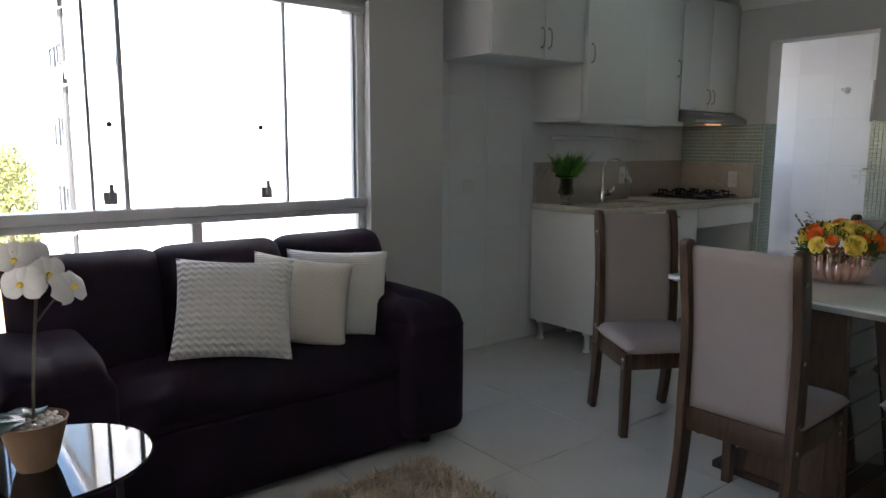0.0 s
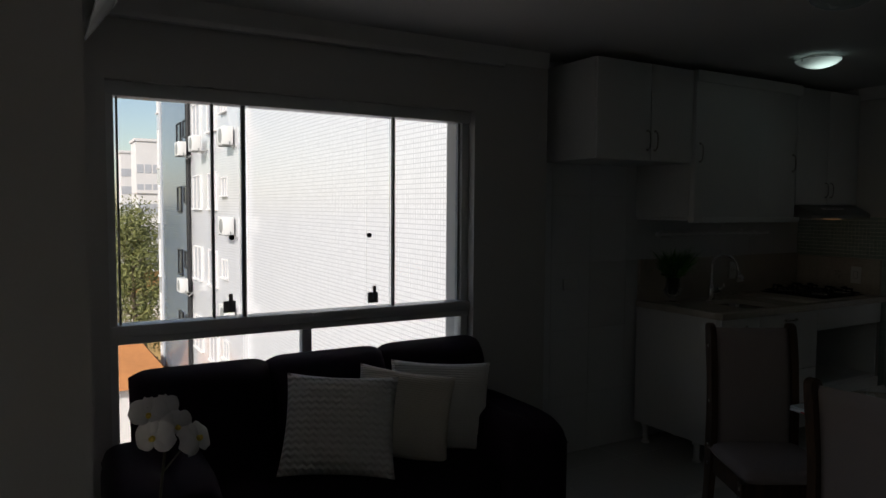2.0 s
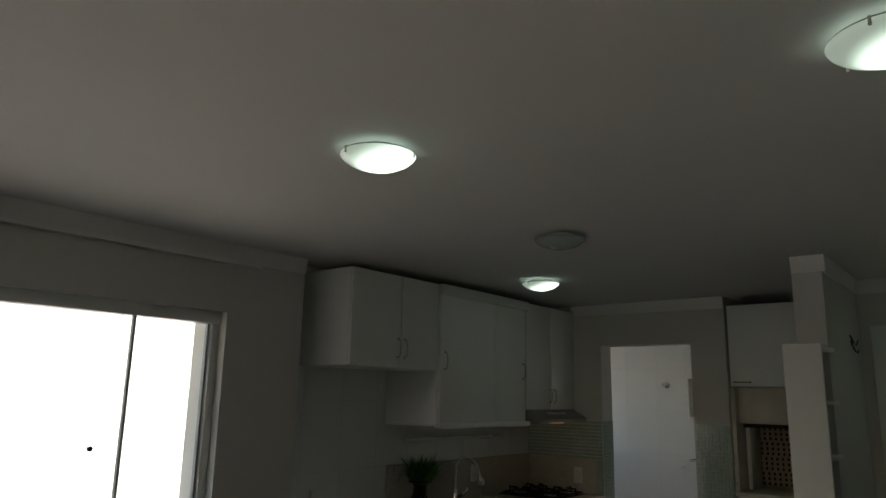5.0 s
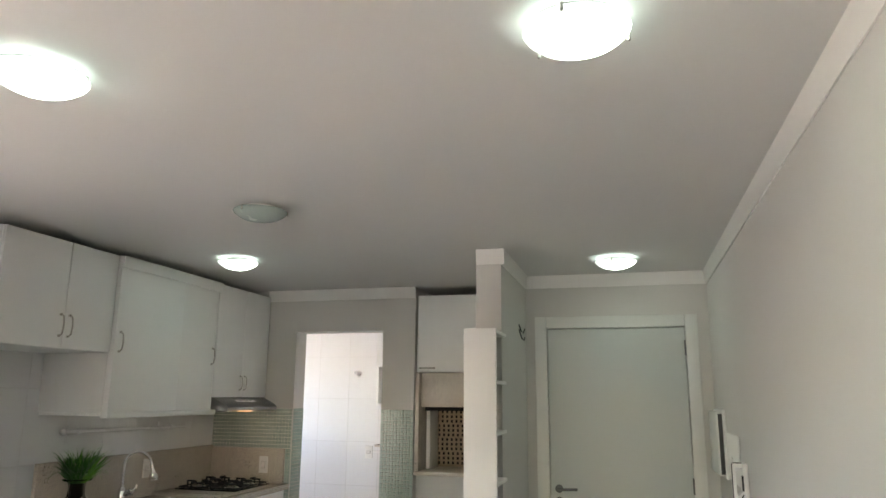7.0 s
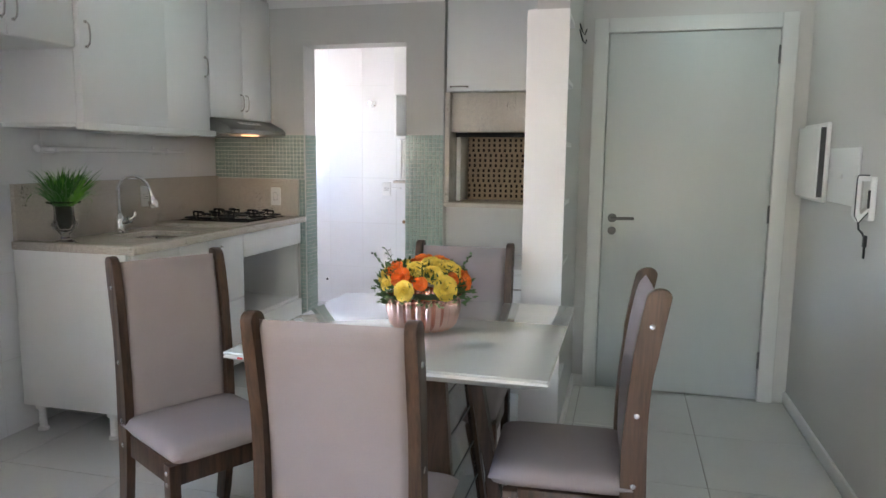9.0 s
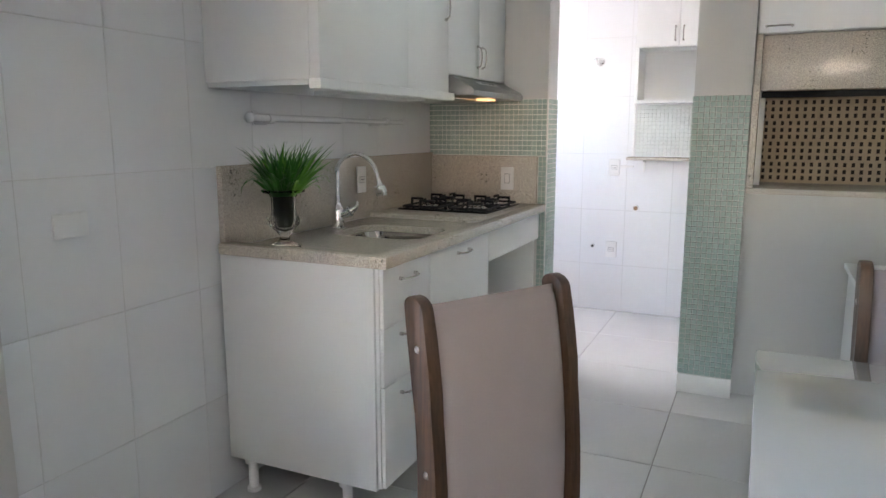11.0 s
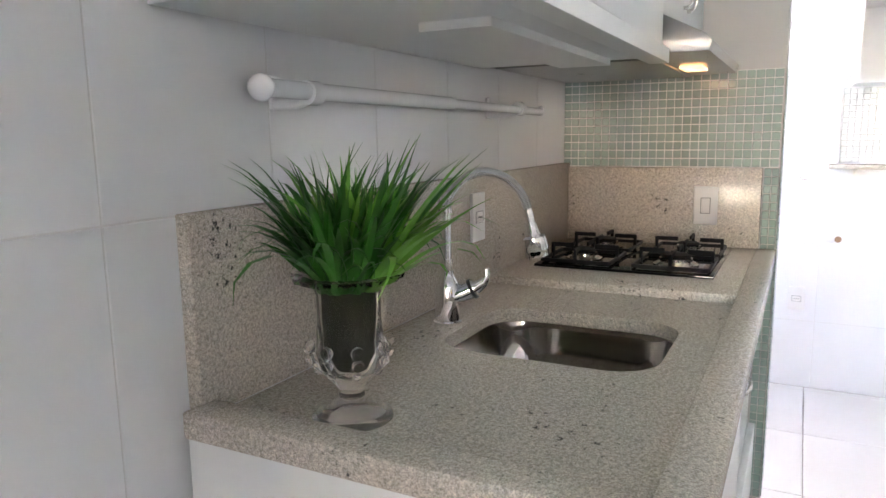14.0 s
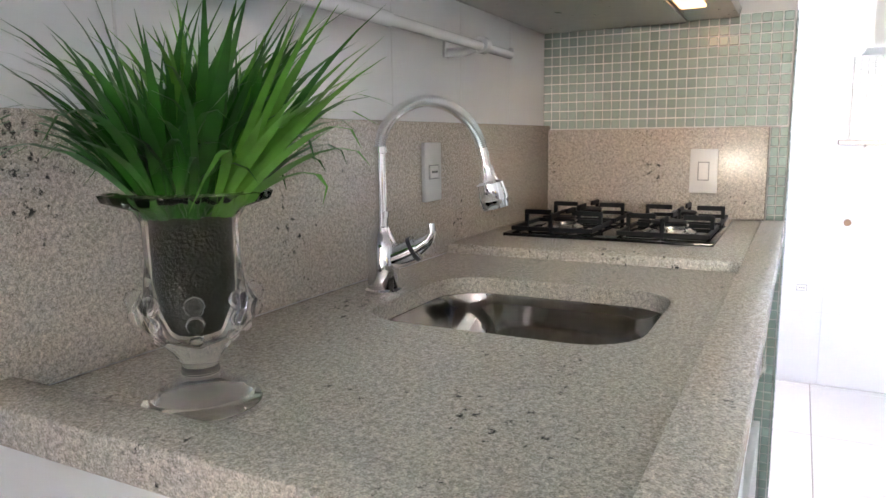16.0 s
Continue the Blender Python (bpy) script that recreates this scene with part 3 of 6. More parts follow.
# ---- kitchen ----
def bar_handle(parent, a, b, out, r=0.0042):
    """A bowed metal handle from a to b standing off along out."""
    a, b, out = Vector(a), Vector(b), Vector(out)
    pts = [a, a + out * 0.6 + (b - a) * 0.04]
    pts += [a + (b - a) * f + out * (0.75 + 0.25 * math.sin(math.pi * f)) for f in (0.12, 0.3, 0.5, 0.7, 0.88)]
    pts += [b + out * 0.6 - (b - a) * 0.04, b]
    bm = tube(pts, r, 8)
    for p in (a, b):
        add_tube(bm, [p, p + out * 0.35], r * 1.7, 8)
    return part("handle", bm, "nickel", parent, "chrome bow handle")


def panels(parent, *rows):
    for r in rows:
        part("panel", box(*r), "cabinet", parent, smooth=0)


FRONT = 3.095
COUNTER_X0, COUNTER_X1 = 4.085, 5.872

base_a = thing("base_cabinet", (4.28, 3.4, 0), "white laminate base cabinet with three drawers on white feet", "cabinet", "base cabinets")
panels(base_a, (4.095, 3.10, 0.135, 4.108, 3.735, 0.915), (4.108, 3.10, 0.135, 4.475, 3.735, 0.15), (4.459, 3.10, 0.15, 4.475, 3.735, 0.915), (4.108, 3.72, 0.15, 4.459, 3.735, 0.915))
part("edge_strip", box(4.109, 3.088, 0.14, 4.116, 3.115, 0.913), "cabinet", base_a, smooth=0)
for z0, z1, hz in ((0.706, 0.912, 0.857), (0.503, 0.702, 0.662), (0.138, 0.499, 0.45)):
    d = part("drawer_front", box(4.119, FRONT - 0.018, z0, 4.472, FRONT + 0.002, z1, bevel=0.0015), "cabinet", base_a)
    bar_handle(d, (4.235, FRONT - 0.018, hz), (4.345, FRONT - 0.018, hz), (0, -0.03, 0))
base_b = thing("base_cabinet", (4.78, 3.4, 0), "white laminate base cabinet with two deep drawers under the sink", "cabinet", "base cabinets")
panels(base_b, (4.479, 3.10, 0.135, 5.085, 3.735, 0.15), (4.479, 3.10, 0.15, 4.495, 3.735, 0.77), (5.069, 3.10, 0.15, 5.085, 3.735, 0.915), (4.495, 3.72, 0.15, 5.069, 3.735, 0.77))
for z0, z1, hz in ((0.533, 0.912, 0.865), (0.138, 0.529, 0.48)):
    d = part("drawer_front", box(4.477, FRONT - 0.018, z0, 5.083, FRONT + 0.002, z1, bevel=0.0015), "cabinet", base_b)
    bar_handle(d, (4.73, FRONT - 0.018, hz), (4.84, FRONT - 0.018, hz), (0, -0.03, 0))
base_c = thing("base_cabinet", (5.45, 3.4, 0), "white laminate oven cabinet with an open niche between two drawers", "cabinet", "base cabinets")
panels(base_c, (5.089, 3.10, 0.135, 5.105, 3.735, 0.915), (5.835, 3.10, 0.135, 5.851, 3.735, 0.915), (5.105, 3.10, 0.135, 5.835, 3.735, 0.15), (5.105, 3.0975, 0.373, 5.835, 3.735, 0.392), (5.105, 3.72, 0.392, 5.835, 3.735, 0.915), (5.105, 3.10, 0.765, 5.835, 3.72, 0.78))
for z0, z1, hz in ((0.768, 0.912, None), (0.138, 0.372, 0.27)):
    d = part("drawer_front", box(5.088, FRONT - 0.018, z0, 5.850, FRONT + 0.002, z1, bevel=0.0015), "cabinet", base_c)
    if hz:
        bar_handle(d, (5.30, FRONT - 0.018, hz), (5.41, FRONT - 0.018, hz), (0, -0.03, 0))
for base, spots in ((base_a, ((4.13, 3.24), (4.13, 3.66), (4.43, 3.24), (4.43, 3.66))), (base_b, ((4.53, 3.24), (5.04, 3.24), (4.53, 3.66), (5.04, 3.66))), (base_c, ((5.14, 3.24), (5.80, 3.24), (5.14, 3.66), (5.80, 3.66)))):
    for fx, fy in spots:
        part("foot", lathe([(0, 0), (0.026, 0), (0.026, 0.012), (0.018, 0.016), (0.018, 0.11), (0.03, 0.115), (0.03, 0.135), (0, 0.135)], (fx, fy, 0), 16), "white_plastic", base)

# granite counter with a sunk draining field, a sink opening and a raised rim
SINK = (4.565, 3.185, 4.915, 3.60)
FIELD = (4.145, 3.105, 5.145, 3.7285)
counter = thing("countertop", (4.97, 3.4, 0.915), "polished beige speckled granite countertop with a raised rim", "countertop")


def ring_faces(bm, inner, z_in, outer_rect, z_out):
    x0, y0, x1, y1 = outer_rect
    cx, cy = (SINK[0] + SINK[2]) / 2, (SINK[1] + SINK[3]) / 2
    outs = []
    for x, y in inner:
        dx, dy = x - cx, y - cy
        k = min(((x1 - cx) / dx if dx > 1e-9 else (x0 - cx) / dx if dx < -1e-9 else 1e9), ((y1 - cy) / dy if dy > 1e-9 else (y0 - cy) / dy if dy < -1e-9 else 1e9))
        outs.append((cx + dx * k, cy + dy * k))
    return outs


loop = rounded_loop(*SINK, 0.085, 8, 0.02)
cx, cy = (SINK[0] + SINK[2]) / 2, (SINK[1] + SINK[3]) / 2
loop = sorted(loop, key=lambda p: math.atan2(p[1] - cy, p[0] - cx))
plain = loop
bm = bmesh.new()
outer = ring_faces(bm, plain, 0.933, FIELD, 0.933)
vi = [bm.verts.new((x, y, 0.933)) for x, y in plain]
vb = [bm.verts.new((x, y, 0.903)) for x, y in plain]
vo = [bm.verts.new((x, y, 0.933)) for x, y in outer]
n = len(plain)
for k in range(n):
    m = (k + 1) % n
    bm.faces.new((vi[k], vi[m], vb[m], vb[k]))
    a, b = outer[k], outer[m]
    if abs(a[0] - b[0]) > 1e-6 and abs(a[1] - b[1]) > 1e-6:
        corner = (FIELD[2] if max(a[0], b[0]) > cx else FIELD[0], FIELD[3] if max(a[1], b[1]) > cy else FIELD[1])
        vc = bm.verts.new((*corner, 0.933))
        bm.faces.new((vi[k], vo[k], vc, vo[m], vi[m]))
    else:
        bm.faces.new((vi[k], vo[k], vo[m], vi[m]))
part("draining_field", bm, "granite", counter, "sunk polished granite field round the sink", smooth=20)
rim = bmesh.new()
add_box(rim, COUNTER_X0, 3.045, 0.915, COUNTER_X1, FIELD[1], 0.956, bevel=0.004)
part("front_rim", rim, "granite", counter)
part("end_rim", box(COUNTER_X0 + 0.0005, FIELD[1], 0.915, FIELD[0], 3.735, 0.955, bevel=0.004), "granite", counter)
part("hob_slab", box(FIELD[2], FIELD[1], 0.915, COUNTER_X1, 3.735, 0.9545, bevel=0.003), "granite", counter)
splash = thing("backsplash", (4.97, 3.74, 0.956), "polished grey-beige speckled granite backsplash slabs on the wall", "backsplash")
part("wall_slab", box(4.115, 3.728, 0.9335, 5.872, 3.756, 1.228, bevel=0.003), "granite", splash)
part("side_slab", box(5.852, 3.098, 0.957, 5.879, 3.728, 1.214, bevel=0.003), "granite", splash)

# stainless sink bowl
sink = thing("sink", (cx, cy, 0.768), "stainless steel undermount kitchen sink bowl", "sink")
bm = bmesh.new()
rows = []
for inset, z in ((-0.012, 0.902), (0.002, 0.902), (0.006, 0.878), (0.014, 0.798), (0.03, 0.776), (0.07, 0.768)):
    pts = rounded_loop(SINK[0] + inset, SINK[1] + inset, SINK[2] - inset, SINK[3] - inset, 0.085 - max(inset, 0) * 0.4, 8)
    rows.append([bm.verts.new((x, y, z)) for x, y in pts])
for a, b in zip(rows, rows[1:]):
    for k in range(len(a)):
        bm.faces.new((a[k], a[(k + 1) % len(a)], b[(k + 1) % len(b)], b[k]))
bm.faces.new(rows[-1])
part("bowl", bm, "steel", sink, smooth=50)
part("drain", lathe([(0, 0.004), (0.02, 0.002), (0.042, 0.006), (0.047, 0.002), (0.047, 0.0)], (cx, cy, 0.769), 24), "chrome", sink)

# flexible-neck tap
tap = thing("kitchen_tap", (4.73, 3.645, 0.933), "chrome kitchen tap with a flexible ribbed neck and spray head", "tap")
TX, TY, TZ = 4.73, 3.645, 0.933
part("body", lathe([(0, 0), (0.031, 0), (0.031, 0.005), (0.027, 0.008), (0.027, 0.078), (0.025, 0.086), (0.019, 0.098), (0.014, 0.106), (0.0135, 0.112), (0.011, 0.114), (0.011, 0.13), (0, 0.13)], (TX, TY, TZ), 24), "chrome", tap)
part("mixer_arm", tube([(TX, TY, TZ + 0.055), (TX + 0.012, TY - 0.03, TZ + 0.066), (TX + 0.022, TY - 0.055, TZ + 0.078)], [0.022, 0.0215, 0.020], 20), "chrome", tap)
part("lever", tube([(TX + 0.022, TY - 0.055, TZ + 0.078), (TX + 0.028, TY - 0.072, TZ + 0.09), (TX + 0.031, TY - 0.08, TZ + 0.104), (TX + 0.030, TY - 0.078, TZ + 0.118)], [0.016, 0.012, 0.008, 0.0065], 14), "chrome", tap)
part("cable_tie", tube([(TX + 0.0195, TY - 0.047, TZ + 0.073), (TX + 0.0215, TY - 0.053, TZ + 0.0765)], 0.0225, 20), "black_plastic", tap)
part("riser", tube([(TX, TY, TZ + 0.125), (TX, TY, TZ + 0.24)], 0.0095, 16), "chrome", tap)
arc = []
HX, HY = 0.068, -0.148
for k in range(161):
    f = k / 160
    t = math.pi * f * 0.93
    arc.append(Vector((TX + HX * (1 - math.cos(t)) / 1.9, TY + HY * (1 - math.cos(t)) / 1.9, TZ + 0.24 + 0.082 * math.sin(t) - 0.03 * max(0, f - 0.5))))
tip = arc[-1]
ahead = (arc[-1] - arc[-2]).normalized()
arc += [tip + ahead * 0.012 * k for k in range(1, 4)]
for z in (0.128, 0.236):
    part("collar", lathe([(0.0095, 0), (0.0125, 0.001), (0.0125, 0.011), (0.0095, 0.012)], (TX, TY, TZ + z), 18), "chrome", tap)
part("flexible_neck", tube(arc, [0.0098 + 0.0006 * (1 if k % 2 else -1) for k in range(len(arc))], 14), "chrome", tap, "ribbed chrome hose")
end = arc[-1]
head = end + ahead * 0.075
part("spray_head", tube([end - ahead * 0.005, end + ahead * 0.012, end + ahead * 0.02, end + ahead * 0.024, end + ahead * 0.05, end + ahead * 0.054, end + ahead * 0.066], [0.012, 0.014, 0.017, 0.025, 0.028, 0.026, 0.0245], 22), "chrome", tap)

# gas hob
hob = thing("gas_hob", (5.545, 3.415, 0.9555), "black glass four-burner gas hob with black iron grates", "hob")
HZ = 0.9555
part("glass_plate", box(5.305, 3.172, HZ, 5.790, 3.658, HZ + 0.008, bevel=0.002), "black_glass", hob)
for bx_, by_, r in ((5.43, 3.545, 0.036), (5.67, 3.545, 0.042), (5.43, 3.285, 0.045), (5.67, 3.285, 0.036)):
    burner = part("burner", lathe([(r + 0.016, 0), (r + 0.016, 0.006), (r + 0.004, 0.012), (r, 0.014), (r, 0.022), (0, 0.024)], (bx_, by_, HZ + 0.008), 28), "nickel", hob)
    part("burner_cap", lathe([(r - 0.006, 0), (r - 0.003, 0.004), (r - 0.008, 0.008), (0, 0.009)], (bx_, by_, HZ + 0.032), 28), "iron", burner)
    g = bmesh.new()
    s, top = 0.098, HZ + 0.05
    for sx, sy in ((1, 0), (-1, 0), (0, 1), (0, -1)):
        add_box(g, bx_ + sx * 0.066 - (0.034 if sx else 0.003), by_ + sy * 0.066 - (0.034 if sy else 0.003), top - 0.008, bx_ + sx * 0.066 + (0.034 if sx else 0.003), by_ + sy * 0.066 + (0.034 if sy else 0.003), top + 0.004)
        add_box(g, bx_ + sx * 0.096 - 0.0045, by_ + sy * 0.096 - 0.0045, HZ + 0.008, bx_ + sx * 0.096 + 0.0045, by_ + sy * 0.096 + 0.0045, top + 0.002)
    for ex in (-1, 1):
        add_box(g, bx_ + ex * s - 0.0035, by_ - s, HZ + 0.012, bx_ + ex * s + 0.0035, by_ + s, HZ + 0.022)
        add_box(g, bx_ - s, by_ + ex * s - 0.0035, HZ + 0.0125, bx_ + s, by_ + ex * s + 0.0035, HZ + 0.0215)
    part("grate", g, "iron", hob, smooth=0)

# wall cabinets
def wall_cabinet(x0, x1, z0, z1, label):
    c = thing("wall_cabinet", ((x0 + x1) / 2, 3.55, z0), label, "cabinet", "wall cabinets")
    part("body", box(x0, 3.318, z0, x1, 3.756, z1, bevel=0.002), "cabinet", c)
    return c


up_a = wall_cabinet(3.305, 4.083, 1.85, 2.412, "white laminate wall cabinet with two doors and bow handles")
for xa, xb, hx in ((3.305, 3.722, 3.695), (3.726, 4.081, 3.755)):
    d = part("door", box(xa + 0.002, 3.298, 1.852, xb, 3.316, 2.41, bevel=0.002), "cabinet", up_a)
    bar_handle(d, (hx, 3.298, 1.913), (hx, 3.298, 2.023), (0, -0.028, 0))
up_b = wall_cabinet(4.087, 5.128, 1.518, 2.412, "white laminate wall cabinet with two sliding doors")
part("sliding_door", box(4.088, 3.278, 1.522, 4.70, 3.3165, 2.345, bevel=0.002), "cabinet", up_b)
d = part("sliding_door", box(4.63, 3.284, 1.522, 5.10, 3.3155, 2.345, bevel=0.001), "cabinet", up_b)
part("top_track", box(4.087, 3.265, 2.345, 5.127, 3.316, 2.412, bevel=0.002), "cabinet", up_b)
part("bottom_track", box(4.088, 3.276, 1.488, 5.15, 3.322, 1.521, bevel=0.002), "cabinet", up_b)
part("bottom_board", boxes((4.087, 3.325, 1.5, 5.127, 3.74, 1.516), (4.40, 3.40, 1.486, 5.10, 3.52, 1.5)), "cabinet", up_b, smooth=0)
bar_handle(up_b, (4.125, 3.280, 1.86), (4.125, 3.280, 1.97), (0, -0.028, 0))
bar_handle(up_b, (5.06, 3.282, 1.83), (5.06, 3.282, 1.94), (0, -0.024, 0))
up_c = wall_cabinet(5.132, 5.876, 1.605, 2.412, "white laminate wall cabinet with two doors over the cooker hood")
for xa, xb, hx in ((5.134, 5.502, 5.475), (5.506, 5.874, 5.535)):
    d = part("door", box(xa, 3.298, 1.607, xb, 3.316, 2.41, bevel=0.002), "cabinet", up_c)
    bar_handle(d, (hx, 3.298, 1.66), (hx, 3.298, 1.76), (0, -0.026, 0), 0.0035)

# cooker hood
hood = thing("cooker_hood", (5.5, 3.4, 1.51), "slim stainless steel cooker hood with a lit warm lamp", "cooker hood")
part("body", profile_x([(3.756, 1.603), (3.30, 1.603), (3.20, 1.552), (3.185, 1.535), (3.19, 1.512), (3.756, 1.508)], 5.16, 5.868, bevel=0.003), "hood", hood)
part("filter", box(5.20, 3.32, 1.503, 5.83, 3.73, 1.508), "hood", hood)
part("lamp", box(5.48, 3.245, 1.501, 5.60, 3.305, 1.5095, bevel=0.002), "hood_lamp", hood, "glowing warm lamp lens")
part("control_panel", moved(box(-0.13, -0.004, -0.013, 0.13, 0.004, 0.013, bevel=0.002), pose(5.50, 3.252, 1.578, -63, 0, 0)), "white_plastic", hood)
for k in range(4):
    part("button", moved(box(-0.012, -0.003, -0.005, 0.012, 0.003, 0.005, bevel=0.001), pose(5.43 + 0.045 * k, 3.249, 1.580, -63, 0, 0)), "grey_plastic", hood)

# curtain-type rail over the sink
rail = thing("utensil_rail", (4.75, 3.67, 1.38), "white lacquered metal rail with ball ends on two brackets", "rail")
part("tube", add_tube(tube([(4.215, 3.665, 1.400), (4.80, 3.665, 1.397)], 0.0135, 14), [(4.79, 3.665, 1.397), (5.37, 3.665, 1.393)], 0.0105, 12), "enamel", rail)
for x, r in ((4.205, 0.023), (5.375, 0.012)):
    part("finial", lathe([(0.85 * r * math.sin(math.pi * q / 10), -0.85 * r * math.cos(math.pi * q / 10)) for q in range(11)], (x, 3.665, 1.400), 18), "enamel", rail, smooth=80)
for x in (4.33, 5.185):
    b = part("bracket", add_box(tube([(x, 3.752, 1.384), (x, 3.70, 1.384), (x, 3.672, 1.391)], 0.010, 10), x - 0.012, 3.744, 1.374, x + 0.012, 3.7515, 1.428, bevel=0.003), "enamel", rail)
for x in (4.318, 5.20):
    part("collar", tube([(x - 0.013, 3.665, 1.397), (x + 0.013, 3.665, 1.397)], 0.0185, 14), "enamel", rail)


# sockets and switches
def wall_plate(name, at, turn, label, kind, w=0.075, h=0.125):
    """A plate facing -y before the turn."""
    o = thing(name, (0, 0, 0), label, "switch" if kind == "switch" else "socket")
    part("plate", box(-w / 2, -0.010, -h / 2, w / 2, 0, h / 2, bevel=0.003), "white_plastic", o)
    if kind == "switch":
        part("seam", box(-0.0155, -0.0106, -0.0265, 0.0155, -0.009, 0.0265), "grey_plastic", o, smooth=0)
        part("rocker", box(-0.013, -0.014, -0.024, 0.013, -0.009, 0.024, bevel=0.002), "white_paint", o)
    elif kind == "socket":
        part("seam", box(-0.0222, -0.0106, -0.0152, 0.0222, -0.009, 0.0152), "grey_plastic", o, smooth=0)
        part("insert", box(-0.02, -0.0125, -0.013, 0.02, -0.009, 0.013, bevel=0.004), "white_paint", o)
        for dx in (-0.009, 0, 0.009):
            part("socket_hole", box(dx - 0.0022, -0.0135, -0.0022, dx + 0.0022, -0.012, 0.0022), "black_plastic", o, smooth=0)
    o.matrix_basis = pose(*at, 0, 0, turn)
    return o


wall_plate("socket", (5.06, 3.728, 1.122), 0, "white two-gang socket plate on the granite backsplash", "socket")
wall_plate("light_switch", (5.852, 3.262, 1.092), -90, "white switch plate on the granite backsplash", "switch")
wall_plate("socket", (3.52, 3.752, 1.09), 0, "white blank plate on the tiled wall", "blank", 0.11, 0.07)
wall_plate("socket", (7.402, 2.975, 1.085), -90, "white socket plate on the laundry tiles", "socket", 0.08, 0.12)
wall_plate("socket", (7.402, 2.975, 0.472), -90, "white socket plate low on the laundry tiles", "socket", 0.08, 0.12)
wall_plate("socket", (3.20, -0.06, 0.53), 180, "white socket plate low on the greige wall", "socket", 0.08, 0.12)

# glass urn with artificial grass
VX, VY, VZ = 4.212, 3.535, 0.933
urn = thing("grass_vase", (VX, VY, VZ), "clear pressed glass urn with dark filling and green artificial grass", "vase")
prof = [(0.0, 0.003), (0.054, 0.001), (0.058, 0.004), (0.057, 0.008), (0.051, 0.010), (0.050, 0.014), (0.042, 0.016), (0.040, 0.020), (0.030, 0.023), (0.026, 0.029), (0.019, 0.034), (0.017, 0.045), (0.024, 0.054), (0.034, 0.066), (0.050, 0.085), (0.054, 0.105), (0.047, 0.122), (0.044, 0.15), (0.045, 0.185), (0.052, 0.197), (0.073, 0.205), (0.076, 0.212), (0.066, 0.214), (0.046, 0.205), (0.041, 0.19), (0.040, 0.15), (0.040, 0.10), (0.030, 0.075), (0.0, 0.066)]
part("glass_body", lathe(prof, (VX, VY, VZ), 56, lambda t, r, z: r + (0.0038 * math.cos(22 * t) if z > 0.2 and r > 0.06 else 0) + (0.0045 * max(0, math.cos(8 * t)) if 0.07 < z < 0.12 and r > 0.042 else 0)), "urn_glass", urn, smooth=60)
for k in range(8):
    t = 2 * math.pi * k / 8
    for z, rr in ((0.112, 0.010), (0.095, 0.009), (0.078, 0.007)):
        rad = {0.112: 0.055, 0.095: 0.054, 0.078: 0.045}[z]
        part("glass_boss", lathe([(0, -rr), (rr * 0.7, -rr * 0.7), (rr, 0), (rr * 0.7, rr * 0.7), (0, rr)], (VX + rad * math.cos(t), VY + rad * math.sin(t), VZ + z), 10), "urn_glass", urn, smooth=80)
part("filling", lathe([(0, 0.078), (0.026, 0.080), (0.0375, 0.10), (0.0375, 0.192), (0, 0.197)], (VX, VY, VZ), 32, lambda t, r, z: r * (1 + 0.012 * math.sin(23 * t))), "moss", urn)


def blade_mesh(rng, count, base, spread, length, lean, width):
    verts, faces = [], []
    for _ in range(count):
        t = rng.uniform(0, 2 * math.pi)
        rad = spread * rng.random() ** 0.6
        p = Vector((base[0] + rad * math.cos(t), base[1] + rad * math.sin(t), base[2]))
        t += rng.uniform(-0.5, 0.5)
        ln = length * rng.uniform(0.5, 1.05)
        tilt = lean * (0.25 + rad / spread) * rng.uniform(0.4, 1.1)
        curl = rng.uniform(0.25, 0.95)
        out = Vector((math.cos(t), math.sin(t), 0))
        yaw = t + rng.uniform(-0.9, 0.9)
        side = Vector((-math.sin(yaw), math.cos(yaw), 0)) * width * rng.uniform(0.6, 1.3)
        start = len(verts)
        steps = 7
        ang = tilt * 0.6
        for k in range(steps + 1):
            f = k / steps
            w = (0.28 + 1.15 * math.sin(math.pi * min(1, 0.9 * f + 0.08))) * (1 - f ** 3) * 0.75 + 0.02
            verts += [tuple(p - side * w), tuple(p + side * w + out * width * 0.25 * w)]
            ang = tilt * 0.6 + curl * tilt * f * f * 2.8
            p = p + (out * math.sin(ang) + Vector((0, 0, math.cos(ang)))) * ln / steps
        for k in range(steps):
            a = start + 2 * k
            faces.append((a, a + 1, a + 3, a + 2))
    me = bpy.data.meshes.new("blades")
    me.from_pydata(verts, [], faces)
    me.polygons.foreach_set("use_smooth", [True] * len(faces))
    return me


rng = random.Random(4)
for k in range(9):
    t = 2 * math.pi * k / 8 + 0.2
    off = 0.027 if k < 8 else 0.0
    bx0 = (VX + off * math.cos(t), VY + off * math.sin(t), VZ + 0.19)
    me = blade_mesh(rng, 44, bx0, 0.014, 0.212, 1.0, 0.0058)
    # each tuft leans away from the middle
    shear = Matrix.Identity(4)
    lean = (0.30, 0.20, 0.34, 0.17)[k % 4] if k < 8 else 0.05
    shear[0][2], shear[1][2] = lean * math.cos(t) + 0.08, lean * math.sin(t) - 0.17
    me.transform(Matrix.Translation(bx0) @ shear @ Matrix.Translation(-Vector(bx0)))
    me.transform(Matrix.Translation((-VX, -VY, -VZ)))
    me.materials.append(M["blade_light" if k in (1, 6, 8) else "blade"])
    ob = new("grass_tuft", me)
    ob.parent = urn

